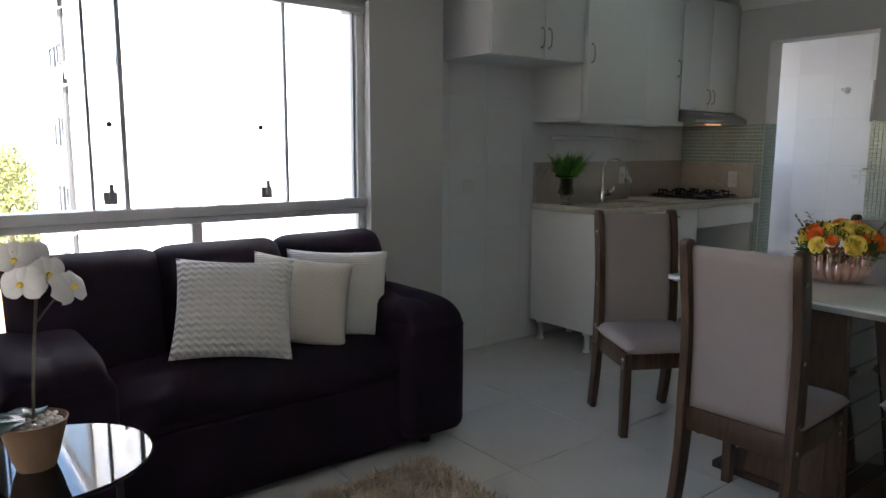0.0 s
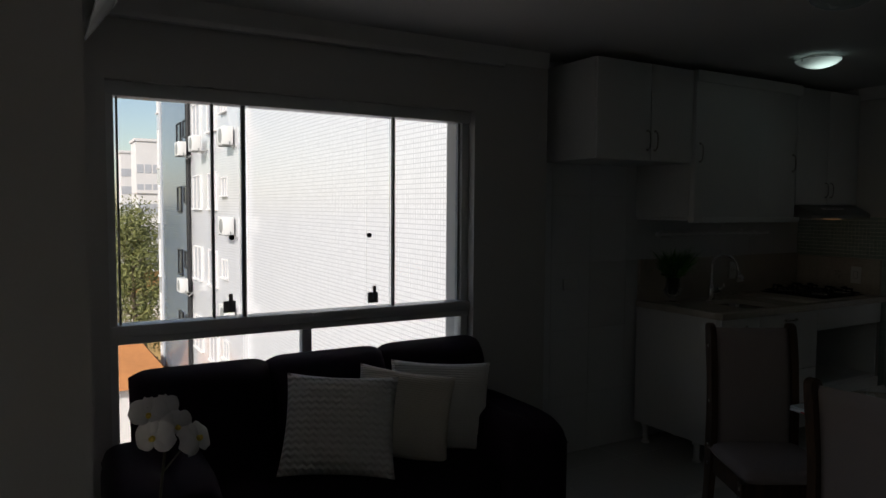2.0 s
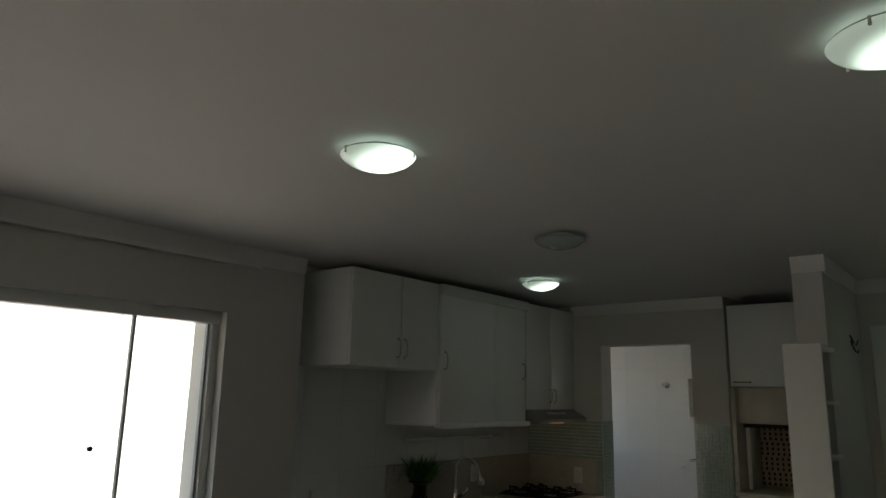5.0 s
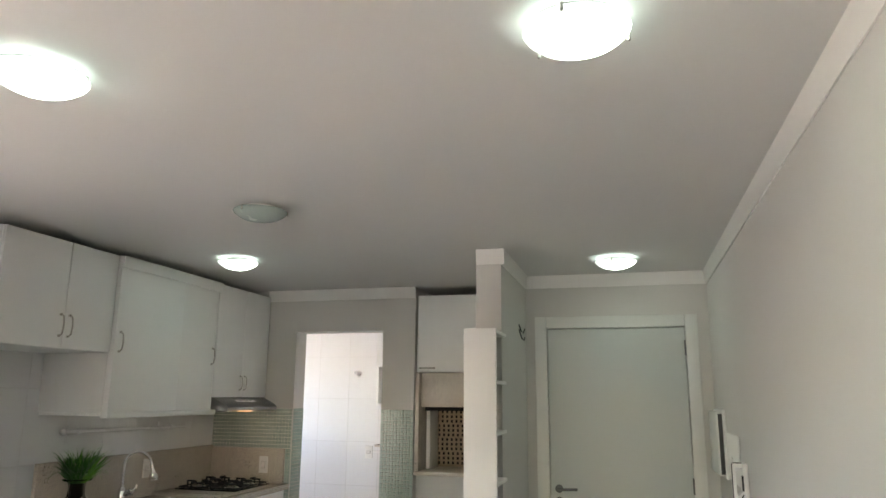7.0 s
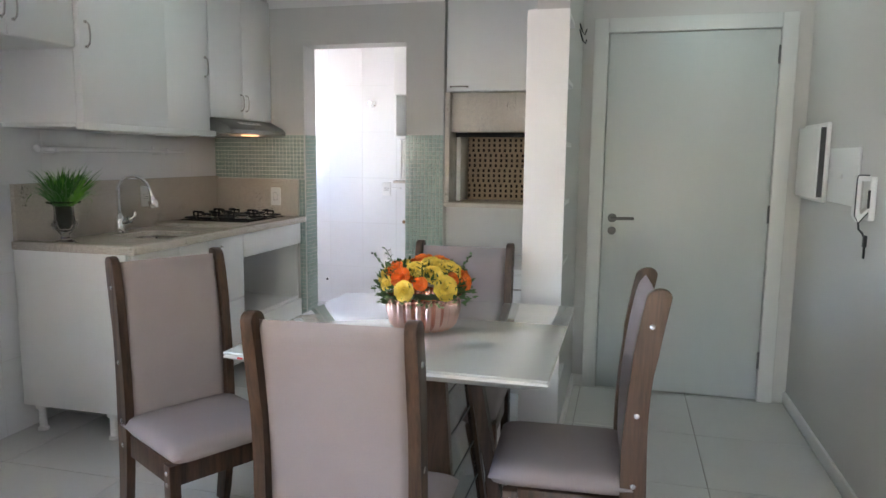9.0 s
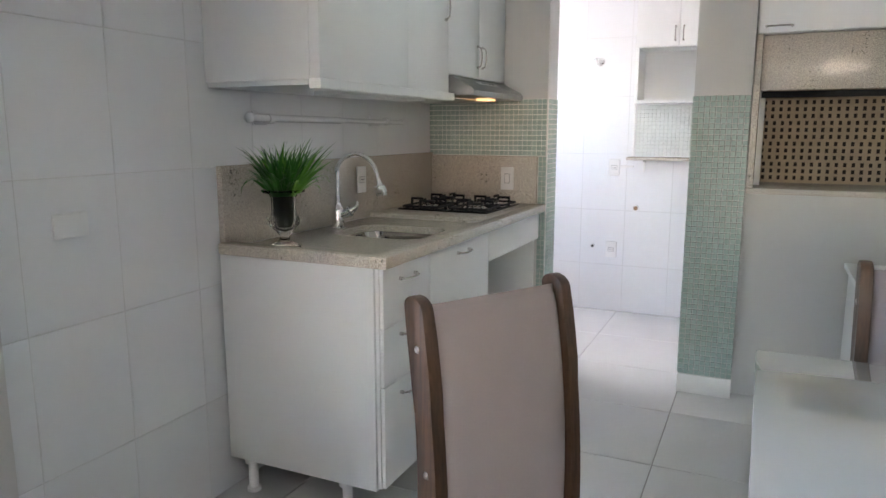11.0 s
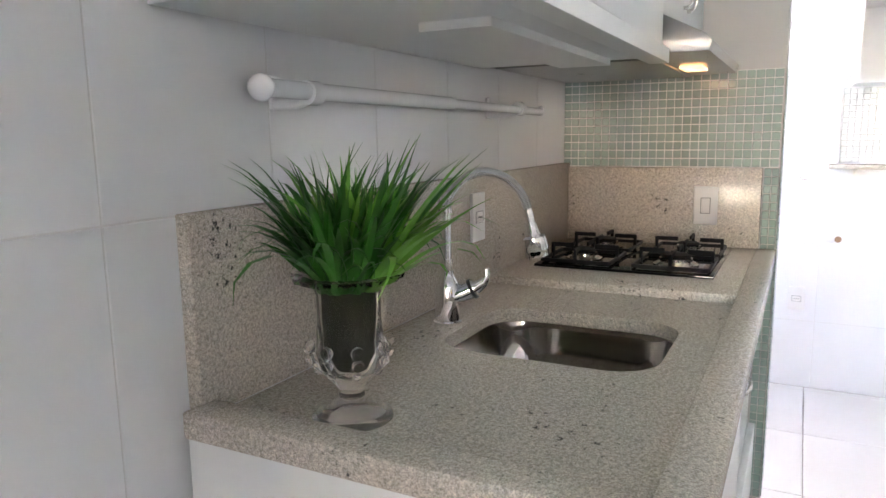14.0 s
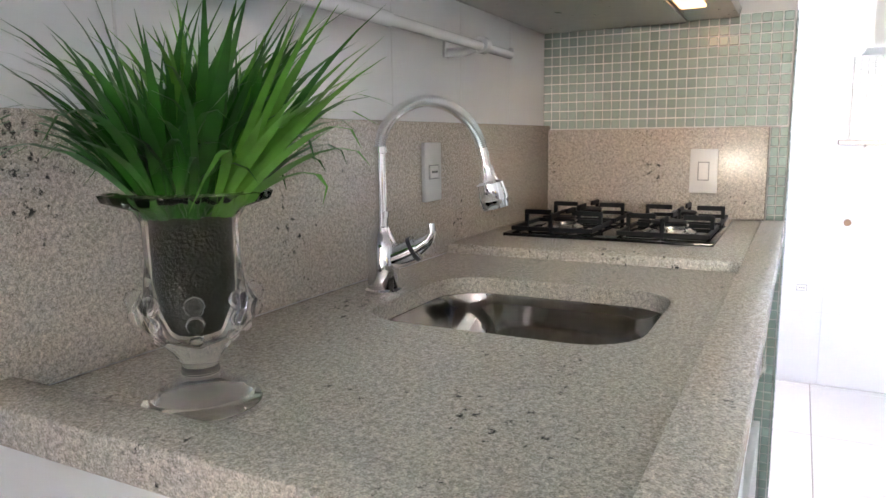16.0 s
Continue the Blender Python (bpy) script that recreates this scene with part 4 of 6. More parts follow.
# ---- barbecue niche ----
bbq = thing("barbecue", (6.0, 1.68, 1.03), "built-in barbecue niche of grey granite with a perforated clay back", "barbecue")
part("shelf", box(5.885, 1.297, 1.05, 6.44, 2.048, 1.078, bevel=0.003), "granite", bbq)
part("lintel", box(5.955, 1.345, 1.545, 5.985, 2.015, 1.803, bevel=0.002), "granite", bbq)
part("cheek", box(5.90, 2.017, 1.078, 6.12, 2.047, 1.803, bevel=0.002), "granite", bbq)
part("cheek", box(5.90, 1.297, 1.078, 6.12, 1.343, 1.803, bevel=0.002), "granite", bbq)
part("side_lining", box(6.12, 1.99, 1.078, 6.36, 2.047, 1.80, bevel=0.002), "white_paint", bbq)
part("side_lining", box(6.12, 1.313, 1.078, 6.36, 1.37, 1.80, bevel=0.002), "white_paint", bbq)
bk = part("back_panel", box(6.36, 1.313, 1.078, 6.40, 2.047, 1.80), "brick_refr", bbq, "clay panel with rows of small holes", smooth=0)
part("spit_bar", box(6.05, 1.35, 1.515, 6.10, 2.01, 1.545, bevel=0.002), "iron", bbq)
# Holes are flat blocks on the clay; the dark colour stands for hollow shade.
hole = finish(box(-0.002, -0.0075, -0.0105, 0.002, 0.0075, 0.0105), "hole", "hole_shade", 0)
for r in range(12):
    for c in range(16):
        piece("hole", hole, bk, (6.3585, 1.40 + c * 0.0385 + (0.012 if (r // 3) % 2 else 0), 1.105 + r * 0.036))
up_d = thing("wall_cabinet", (6.0, 1.68, 1.805), "white laminate wall cabinet with a lift-up door over the barbecue", "cabinet", "wall cabinets")
part("body", box(5.925, 1.315, 1.806, 6.42, 2.045, 2.395), "cabinet", up_d, smooth=0)
d = part("door", box(5.905, 1.318, 1.808, 5.923, 2.035, 2.39, bevel=0.002), "cabinet", up_d)
bar_handle(d, (5.905, 1.90, 1.835), (5.905, 2.01, 1.835), (-0.026, 0, 0))
low = thing("low_cabinet", (5.6, 1.5, 0), "low white cabinet with a drawer beside the partition", "cabinet")
part("body", box(5.32, 1.315, 0, 5.86, 1.58, 0.72, bevel=0.003), "cabinet", low)
part("top", box(5.30, 1.313, 0.72, 5.87, 1.60, 0.745, bevel=0.003), "cabinet", low)
d = part("drawer_front", box(5.302, 1.318, 0.56, 5.319, 1.578, 0.71, bevel=0.002), "cabinet", low)
bar_handle(d, (5.302, 1.40, 0.63), (5.302, 1.50, 0.63), (-0.02, 0, 0))

# narrow open shelf unit on the end of the partition
su = thing("shelf_unit", (4.47, 1.21, 0), "tall narrow white open shelf unit on the partition's end", "shelf unit")
part("front_panel", box(4.29, 1.120, 0, 4.31, 1.290, 1.973, bevel=0.002), "white_paint", su)
part("back_panel", box(4.31, 1.272, 0, 4.62, 1.289, 1.972), "white_paint", su, smooth=0)
for z in (0.02, 0.40, 0.66, 0.92, 1.18, 1.43, 1.69, 1.952):
    part("shelf", box(4.31, 1.124, z, 4.62, 1.272, z + 0.018, bevel=0.001), "white_paint", su)
hook = solo("wall_hook", add_tube(tube([(5.26, 1.148, 2.09), (5.26, 1.135, 2.05), (5.26, 1.12, 2.03), (5.26, 1.11, 2.06)], 0.004, 6), [(5.26, 1.148, 2.06), (5.26, 1.13, 2.0), (5.26, 1.115, 1.985), (5.26, 1.11, 2.005)], 0.004, 6), "iron", "small black iron coat hook on the partition", "hook")

# fuse box, junction cover and intercom on the greige wall
fuse = thing("fuse_box", (5.36, -0.06, 1.36), "white plastic fuse box cover on the wall", "fuse box")
part("cover", box(5.095, -0.060, 1.18, 5.535, -0.040, 1.565, bevel=0.005), "white_plastic", fuse)
part("door", box(5.115, -0.037, 1.195, 5.51, -0.008, 1.55, bevel=0.006), "white_plastic", fuse)
# Black strip painting the shade in the gap beside the raised door.
part("gap", box(5.103, -0.0395, 1.205, 5.114, -0.018, 1.54), "black_plastic", fuse, smooth=0)
jb = thing("junction_cover", (4.83, -0.06, 1.31), "square white plastic cover plate on the wall", "cover plate")
part("plate", box(4.615, -0.060, 1.19, 5.05, -0.048, 1.44, bevel=0.006), "white_plastic", jb)
part("knob", moved(lathe([(0, 0), (0.012, 0), (0.012, 0.006), (0, 0.007)], n=14), pose(4.83, -0.048, 1.31, -90, 0, 0)), "white_paint", jb)
ic = thing("intercom", (4.43, -0.06, 1.24), "white intercom handset with a hanging black cord and key", "intercom")
part("base", box(4.40, -0.060, 1.15, 4.49, -0.034, 1.325, bevel=0.008), "white_plastic", ic)
part("base_edge", box(4.397, -0.036, 1.20, 4.402, -0.028, 1.27), "black_plastic", ic, smooth=0)
# the handset stands out as a slim loop and tapers towards its lower end
part("handset", profile_x([(-0.034, 1.325), (0.004, 1.325), (0.010, 1.318), (0.010, 1.17), (-0.004, 1.145), (-0.034, 1.185), (-0.034, 1.20), (-0.010, 1.175), (-0.004, 1.19), (-0.004, 1.305), (-0.034, 1.305)], 4.405, 4.455), "white_plastic", ic)
part("handset_edge", tube([(4.403, -0.030, 1.327), (4.403, 0.008, 1.327), (4.403, 0.0125, 1.315), (4.403, 0.0125, 1.17), (4.403, -0.004, 1.142), (4.403, -0.034, 1.183)], 0.0025, 8), "black_plastic", ic)
part("cord", tube([(4.43, -0.010, 1.145), (4.43, -0.014, 1.115), (4.435, -0.030, 1.10), (4.43, -0.034, 1.085)], 0.004, 8), "black_plastic", ic)
part("key", boxes((4.418, -0.045, 1.045, 4.438, -0.032, 1.092), (4.424, -0.043, 1.0, 4.434, -0.035, 1.046), bevel=0.002), "black_plastic", ic)

# ---- laundry ----
lc = thing("laundry_cabinet", (7.25, 2.54, 1.53), "white laminate laundry wall cabinet with two doors over an open niche", "cabinet", "wall cabinets")
panels(lc, (7.10, 2.255, 1.535, 7.40, 2.275, 2.45), (7.10, 2.785, 1.535, 7.40, 2.805, 2.45), (7.10, 2.275, 1.535, 7.40, 2.785, 1.555), (7.10, 2.275, 1.895, 7.40, 2.785, 1.913), (7.10, 2.275, 2.43, 7.40, 2.785, 2.45), (7.385, 2.275, 1.555, 7.40, 2.785, 2.43))
for y0, y1, hy in ((2.257, 2.528, 2.505), (2.532, 2.803, 2.555)):
    d = part("door", box(7.082, y0, 1.90, 7.099, y1, 2.449, bevel=0.002), "cabinet", lc)
    bar_handle(d, (7.082, hy, 1.935), (7.082, hy, 2.02), (-0.024, 0, 0))
ls = thing("laundry_shelf", (7.33, 2.56, 1.15), "narrow granite shelf on white brackets", "shelf")
part("board", box(7.27, 2.252, 1.145, 7.40, 2.872, 1.165, bevel=0.003), "granite", ls)
for y in (2.45, 2.76):
    part("bracket", boxes((7.29, y - 0.006, 1.135, 7.40, y + 0.006, 1.145), (7.386, y - 0.006, 1.06, 7.40, y + 0.006, 1.135)), "white_plastic", ls, smooth=0)
cond = solo("cable_duct", boxes((7.388, 2.835, 1.17, 7.40, 2.85, 1.53), (7.388, 2.835, 1.085, 7.40, 2.93, 1.10), bevel=0.002), "white_plastic", "white plastic cable duct on the laundry tiles", "cable duct")
wall_plate("socket", (7.40, 2.83, 1.57), -90, "small white socket at the laundry cabinet", "socket", 0.05, 0.07)
tp = thing("shower_tap", (7.40, 3.105, 1.845), "small chrome wall valve on the laundry tiles", "tap")
part("flange", moved(lathe([(0, 0), (0.03, 0), (0.03, 0.006), (0.014, 0.012), (0.014, 0.05), (0, 0.05)], n=20), pose(7.40, 3.105, 1.845, 0, -90, 0)), "chrome", tp)
part("knob", lathe([(0, -0.02), (0.018, -0.014), (0.02, 0.0), (0.016, 0.016), (0, 0.02)], (7.35, 3.12, 1.85), 14), "chrome", tp)
for y, z, mat, r in ((2.808, 0.79, "pot", 0.024), (3.115, 0.49, "black_plastic", 0.016), (3.565, 0.225, "black_plastic", 0.017)):
    wp = thing("pipe_outlet", (7.40, y, z), "capped pipe outlet in the laundry tiles", "pipe")
    part("sleeve", moved(lathe([(r, 0), (r, 0.012), (r * 0.7, 0.012), (r * 0.7, 0.002), (0, 0.002)], n=18), pose(7.399, y, z, 0, -90, 0)), "white_plastic", wp)
    part("plug", moved(lathe([(r * 0.66, 0), (r * 0.66, 0.010), (0, 0.011)], n=18), pose(7.399, y, z, 0, -90, 0)), mat, wp)


# ---- dining set ----
def back_line(z):
    """The bowed line of a chair's back post: y against height, seat middle at 0."""
    if z < 0.42:
        return -0.195 - 0.055 * (1 - z / 0.42) ** 2
    f = (z - 0.42) / 0.60
    return -0.195 - 0.015 * f - 0.035 * f * f + 0.012 * math.sin(math.pi * f)


def post_outline(z0, z1, n=18):
    front, rear = [], []
    for k in range(n + 1):
        z = z0 + (z1 - z0) * k / n
        w = 0.030 + 0.007 * math.exp(-((z - 0.45) / 0.2) ** 2) + 0.004 * (z > 0.8)
        front.append((back_line(z) + w, z))
        rear.append((back_line(z) - w, z))
    for k in range(1, 6):
        e = math.pi / 2 * k / 5.5
        z = z1 + 0.026 * math.sin(e)
        front.append((back_line(z) + w * math.cos(e), z))
        rear.append((back_line(z) - w * math.cos(e), z))
    return front + rear[::-1]


chair = thing("dining_chair", (0, 0, 0), "brown wooden dining chair with a tall mauve suede back and seat", "chair", "chairs round the table")
for sx in (-1, 1):
    xa, xb = (0.178, 0.208) if sx > 0 else (-0.208, -0.178)
    post = part("back_post", profile_x(post_outline(0.0, 1.0), xa, xb, bevel=0.004), "wood", chair)
    for z in (0.36, 0.45, 0.66, 0.92):
        part("bolt_cap", moved(lathe([(0, 0.003), (0.006, 0.0025), (0.0085, 0)], n=12), pose(xb if sx > 0 else xa, back_line(z), z, 0, 90 * sx, 0)), "nickel", post)
    leg = part("front_leg", profile_x([(0.135, 0.40), (0.18, 0.40), (0.18, 0.20), (0.172, 0.0), (0.138, 0.0), (0.134, 0.2)], (0.172 if sx > 0 else -0.208), (0.208 if sx > 0 else -0.172), bevel=0.003), "wood", chair)
    for z in (0.335, 0.372):
        part("bolt_cap", moved(lathe([(0, 0.003), (0.006, 0.0025), (0.0085, 0)], n=12), pose(0.209 * sx, 0.157, z, 0, 90 * sx, 0)), "nickel", leg)
    part("side_rail", box(0.182 * sx - 0.012, -0.17, 0.322, 0.182 * sx + 0.012, 0.135, 0.402, bevel=0.002), "wood", chair)
part("front_rail", box(-0.172, 0.146, 0.325, 0.172, 0.170, 0.402, bevel=0.002), "wood", chair)
part("rear_rail", box(-0.178, -0.21, 0.325, 0.178, -0.18, 0.41, bevel=0.002), "wood", chair)


def seat_shape(u, v, s, p):
    return Vector((p.x, p.z + 0.014, 0.437 + p.y + (0.004 * (1 - u * u) * (1 - v * v) if s > 0 else 0)))


part("seat", pillow(0.425, 0.42, 0.07, 9, 26, 26, 0.0, seat_shape), "suede", chair, smooth=70)


def back_shape(u, v, s, p):
    z = 0.705 + p.z
    return Vector((p.x, back_line(z) + 0.004 + p.y * 0.9, z))


part("backrest", pillow(0.362, 0.60, 0.052, 14, 26, 26, 0.0, back_shape), "suede", chair, smooth=70)


def chair_at(top, facing):
    f = Vector((*facing, 0)).normalized()
    c = Vector((*top, 0)) + f * 0.238
    return pose(c.x, c.y, 0, 0, 0, math.degrees(math.atan2(-f.x, f.y)))


SPOTS = [((2.810, 1.508), (1, 0.04)), ((3.558, 0.79), (-0.06, 1)), ((4.235, 1.525), (-1, -0.03)), ((3.574, 2.491), (-0.495, -0.869))]
chair.matrix_basis = chair_at(*SPOTS[0])
for spot in SPOTS[1:]:
    copy_thing(chair, chair_at(*spot))

table = thing("dining_table", (3.505, 1.515, 0), "square dining table with a white glass top on a wooden pedestal", "table")
T0, T1, U0, U1 = 3.08, 3.99, 1.045, 1.96
part("glass_top", box(T0, U0, 0.820, T1, U1, 0.828, bevel=0.002), "table_glass", table, "glossy pale glass sheet")
bm = bmesh.new()
rings = []
for inset, z in ((0.004, 0.819), (0.002, 0.8165), (0.0, 0.815), (0.0, 0.811), (0.07, 0.776)):
    rings.append([bm.verts.new(p) for p in ((T0 + inset, U0 + inset, z), (T1 - inset, U0 + inset, z), (T1 - inset, U1 - inset, z), (T0 + inset, U1 - inset, z))])
bm.faces.new(rings[0])
bm.faces.new(rings[-1])
for a, b in zip(rings, rings[1:]):
    for k in range(4):
        bm.faces.new((a[k], a[(k + 1) % 4], b[(k + 1) % 4], b[k]))
part("tabletop", bm, "table_white", table, smooth=0)
part("sticker", box(T0 - 0.0012, U1 - 0.062, 0.811, T0 + 0.002, U1 - 0.046, 0.816), "red", table, "small red sticker", smooth=0)
CX, CY = 3.535, 1.502


def splayed(x_top, x_bot, half_top, half_bot, thick, z0, z1, axis):
    """A leaning tapered panel of the pedestal."""
    bm = bmesh.new()
    vs = []
    for z, off, half in ((z0, x_bot, half_bot), (z1, x_top, half_top)):
        for o in (off - thick / 2, off + thick / 2):
            for h in (-half, half):
                vs.append(bm.verts.new((CX + o, CY + h, z) if axis == "x" else (CX + h, CY + o, z)))
    for f in ((0, 1, 3, 2), (4, 6, 7, 5), (0, 4, 5, 1), (2, 3, 7, 6), (0, 2, 6, 4), (1, 5, 7, 3)):
        bm.faces.new([vs[k] for k in f])
    return bm


for s in (-1, 1):
    part("pedestal_panel", splayed(s * 0.14, s * 0.24, 0.11, 0.19, 0.03, 0.03, 0.775, "x"), "wood", table, "brown wooden splayed panel", smooth=0)
    wp = part("pedestal_side", splayed(s * 0.09, s * 0.165, 0.12, 0.215, 0.02, 0.03, 0.775, "y"), "gloss_panel", table, "glossy brown grooved side panel", smooth=0)
    for k in range(5):
        z = 0.12 + 0.13 * k
        f = (z - 0.03) / 0.745
        y = CY + s * (0.165 + (0.09 - 0.165) * f + 0.0105)
        h = 0.215 + (0.12 - 0.215) * f - 0.004
        part("groove", box(CX - h, y - 0.002, z, CX + h, y + 0.002, z + 0.004), "black_plastic", wp, smooth=0)
    part("brace", splayed(s * 0.16, s * 0.30, 0.02, 0.02, 0.04, 0.03, 0.775, "y"), "dark_wood", table, "dark slanted wooden leg", smooth=0)
part("foot_board", box(CX - 0.27, CY - 0.32, 0.0, CX + 0.27, CY + 0.32, 0.03, bevel=0.003), "dark_wood", table)

# copper bowl with roses
bowl = thing("flower_bowl", (3.515, 1.497, 0.828), "fluted rose-copper bowl full of yellow and orange artificial roses", "flower bowl")
BX, BY, BZ = 3.515, 1.497, 0.828


def flute(t, r, z):
    return r + (0.015 * abs(math.sin(11 * t)) - 0.009) * (1 if r > 0.05 else 0)


part("bowl", lathe([(0, 0.002), (0.07, 0.0), (0.09, 0.006), (0.106, 0.025), (0.115, 0.06), (0.118, 0.113), (0.114, 0.114), (0.11, 0.06), (0.09, 0.02), (0, 0.012)], (BX, BY, BZ), 176, flute), "copper", bowl, smooth=50)
part("foam", lathe([(0, 0.095), (0.10, 0.09), (0.108, 0.07)], (BX, BY, BZ), 24), "leaf", bowl)


def rose(rng, centre, r, tilt):
    """Wrapped rings of cupped petals round a tight middle."""
    verts, faces = [], []
    for ring, (rr, hh, count, open_) in enumerate(((0.04, 0.60, 3, 0.0), (0.24, 0.64, 3, 0.02), (0.42, 0.66, 4, 0.10), (0.66, 0.62, 5, 0.22), (0.88, 0.50, 6, 0.40), (1.0, 0.34, 6, 0.62))):
        for k in range(count):
            t0 = 2 * math.pi * (k + 0.37 * ring) / count + rng.uniform(-0.15, 0.15)
            span = 2 * math.pi / count * 1.35
            s = len(verts)
            nu, nv = 6, 4
            for i in range(nu + 1):
                for j in range(nv + 1):
                    u, v = i / nu - 0.5, j / nv
                    edge = 1 - (2 * abs(u)) ** 2.5 * 0.35
                    ang = t0 + span * u
                    rad = r * (0.16 + (rr - 0.16) * v ** 0.7 + open_ * 0.35 * v ** 3)
                    z = r * (-0.45 + (0.45 + hh) * v * edge - open_ * 0.28 * v ** 4) + rng.uniform(-0.004, 0.004) * r
                    verts.append((rad * math.cos(ang), rad * math.sin(ang), z))
            for i in range(nu):
                for j in range(nv):
                    a = s + i * (nv + 1) + j
                    faces.append((a, a + nv + 1, a + nv + 2, a + 1))
    s = len(verts)
    for j in range(5):
        for i in range(12):
            a, e = 2 * math.pi * i / 12, math.pi / 2 * j / 4.3
            verts.append((0.8 * r * math.cos(e) * math.cos(a), 0.8 * r * math.cos(e) * math.sin(a), r * (-0.42 + 0.62 * math.sin(e))))
    for j in range(4):
        for i in range(12):
            n = (i + 1) % 12
            faces.append((s + j * 12 + i, s + j * 12 + n, s + j * 12 + 12 + n, s + j * 12 + 12 + i))
    me = bpy.data.meshes.new("rose")
    me.from_pydata(verts, [], faces)
    me.polygons.foreach_set("use_smooth", [True] * len(faces))
    me.transform(Matrix.Translation(Vector(centre) - Vector((BX, BY, BZ))) @ Euler(tilt).to_matrix().to_4x4())
    return me


rng = random.Random(9)
spots = []
for k in range(27):
    f = (k + 0.5) / 27
    el = math.asin(0.14 + 0.84 * f)
    az = k * 2.39996 + 0.6
    spots.append((el, az))
for k, (el, az) in enumerate(spots):
    d = Vector((math.cos(el) * math.cos(az), math.cos(el) * math.sin(az), math.sin(el)))
    c = Vector((BX, BY, BZ + 0.115)) + Vector((d.x * 0.146, d.y * 0.146, d.z * 0.090 + 0.014))
    r = rng.choice((0.023, 0.028, 0.034)) if k % 3 else rng.uniform(0.018, 0.024)
    q = Vector((0, 0, 1)).rotation_difference(d).to_euler()
    me = rose(rng, c, r, q)
    me.materials.append(M["orange" if k % 7 in (0, 2, 5) else "yellow"])
    ob = new("rose", me)
    ob.parent = bowl
    tagged(ob, "bright orange rose" if k % 7 in (0, 2, 5) else "bright yellow rose")


def leaf_mesh(rng, count, centre, rad, size):
    verts, faces = [], []
    for _ in range(count):
        el, az = math.asin(rng.uniform(-0.15, 0.95)), rng.uniform(0, 2 * math.pi)
        d = Vector((math.cos(el) * math.cos(az), math.cos(el) * math.sin(az), math.sin(el)))
        p = Vector(centre) + Vector((d.x * rad[0], d.y * rad[0], d.z * rad[1])) * rng.uniform(0.75, 1.12)
        ln = size * rng.uniform(0.6, 1.3)
        side = d.cross(Vector((rng.uniform(-1, 1), rng.uniform(-1, 1), rng.uniform(-1, 1)))).normalized() * ln * 0.24
        tip = (d + Vector((rng.uniform(-0.6, 0.6), rng.uniform(-0.6, 0.6), rng.uniform(-0.3, 0.6)))).normalized() * ln
        s = len(verts)
        lift = d * ln * 0.08
        verts += [tuple(p), tuple(p + tip * 0.4 + side + lift), tuple(p + tip), tuple(p + tip * 0.4 - side + lift), tuple(p + tip * 0.45)]
        faces += [(s, s + 1, s + 4), (s + 1, s + 2, s + 4), (s + 2, s + 3, s + 4), (s + 3, s, s + 4)]
    me = bpy.data.meshes.new("leaves")
    me.from_pydata(verts, [], faces)
    me.polygons.foreach_set("use_smooth", [True] * len(faces))
    return me


me = leaf_mesh(rng, 820, (0, 0, 0.112), (0.144, 0.098), 0.024)
me.materials.append(M["leaf"])
ob = new("foliage", me)
ob.parent = bowl
for az, ln in ((2.1, 0.10), (2.6, 0.08), (0.3, 0.06), (-2.2, 0.07), (-1.2, 0.09), (3.4, 0.09), (-2.9, 0.07), (1.2, 0.10)):
    bm = bmesh.new()
    p = Vector((BX + 0.11 * math.cos(az), BY + 0.11 * math.sin(az), BZ + 0.17))
    q = p + Vector((math.cos(az) * ln * 0.5, math.sin(az) * ln * 0.5, ln * 0.75))
    add_tube(bm, [p, (p + q) / 2 + Vector((0, 0, 0.008)), q], 0.0012, 5)
    for k in range(7):
        f = 0.3 + 0.7 * k / 6
        c = p.lerp(q, f)
        sd = Vector((math.sin(az) * (1 if k % 2 else -1), -math.cos(az) * (1 if k % 2 else -1), 0.5)).normalized()
        w = sd.cross(Vector((0.3, 0.2, 1))).normalized() * 0.005
        bm.faces.new([bm.verts.new(x) for x in (c, c + sd * 0.011 + w, c + sd * 0.022, c + sd * 0.011 - w)])
    part("sprig", bm, "leaf", bowl)

# ---- sofa corner ----
sofa = thing("sofa", (1.66, 3.2, 0), "dark aubergine suede two-seat sofa with tufted back and arms", "sofa")
SX0, SX1 = 0.775, 2.595
part("base", box(SX0 + 0.06, 2.885, 0.06, SX1 - 0.06, 3.50, 0.36, bevel=0.02), "sofa", sofa)
part("front_skirt", box(SX0 + 0.30, 2.862, 0.035, SX1 - 0.24, 2.90, 0.34, bevel=0.015, seg=3), "sofa", sofa)


def seat_pad(u, v, s, p):
    drop = 0.035 * max(0, -v) ** 3
    return Vector((p.x, p.z, p.y - drop))


part("seat_cushion", moved(pillow(1.27, 0.60, 0.17, 7, 34, 26, 0.0, seat_pad), pose(1.735, 3.15, 0.42)), "sofa", sofa, smooth=75)
n = 3
for k in range(n):
    w = 1.62 / n
    xc = 0.90 + w * (k + 0.5)

    def back_pad(u, v, s, p, k=k):
        tuck = 0.012 * math.exp(-((abs(u) - 1) / 0.12) ** 2)
        roll = 0.10 * ((v + 1) / 2) ** 2
        return Vector((p.x, p.y * (1 - 0.15 * abs(u) ** 6) + roll, p.z - tuck * max(0, v) - 0.016 * (abs(u) ** 8) * max(0, v)))

    part("back_cushion", moved(pillow(w * 1.05, 0.60, 0.24, 9, 20, 26, 0.0, back_pad), pose(xc, 3.375, 0.615 + 0.0045 * k)), "sofa", sofa, smooth=75)
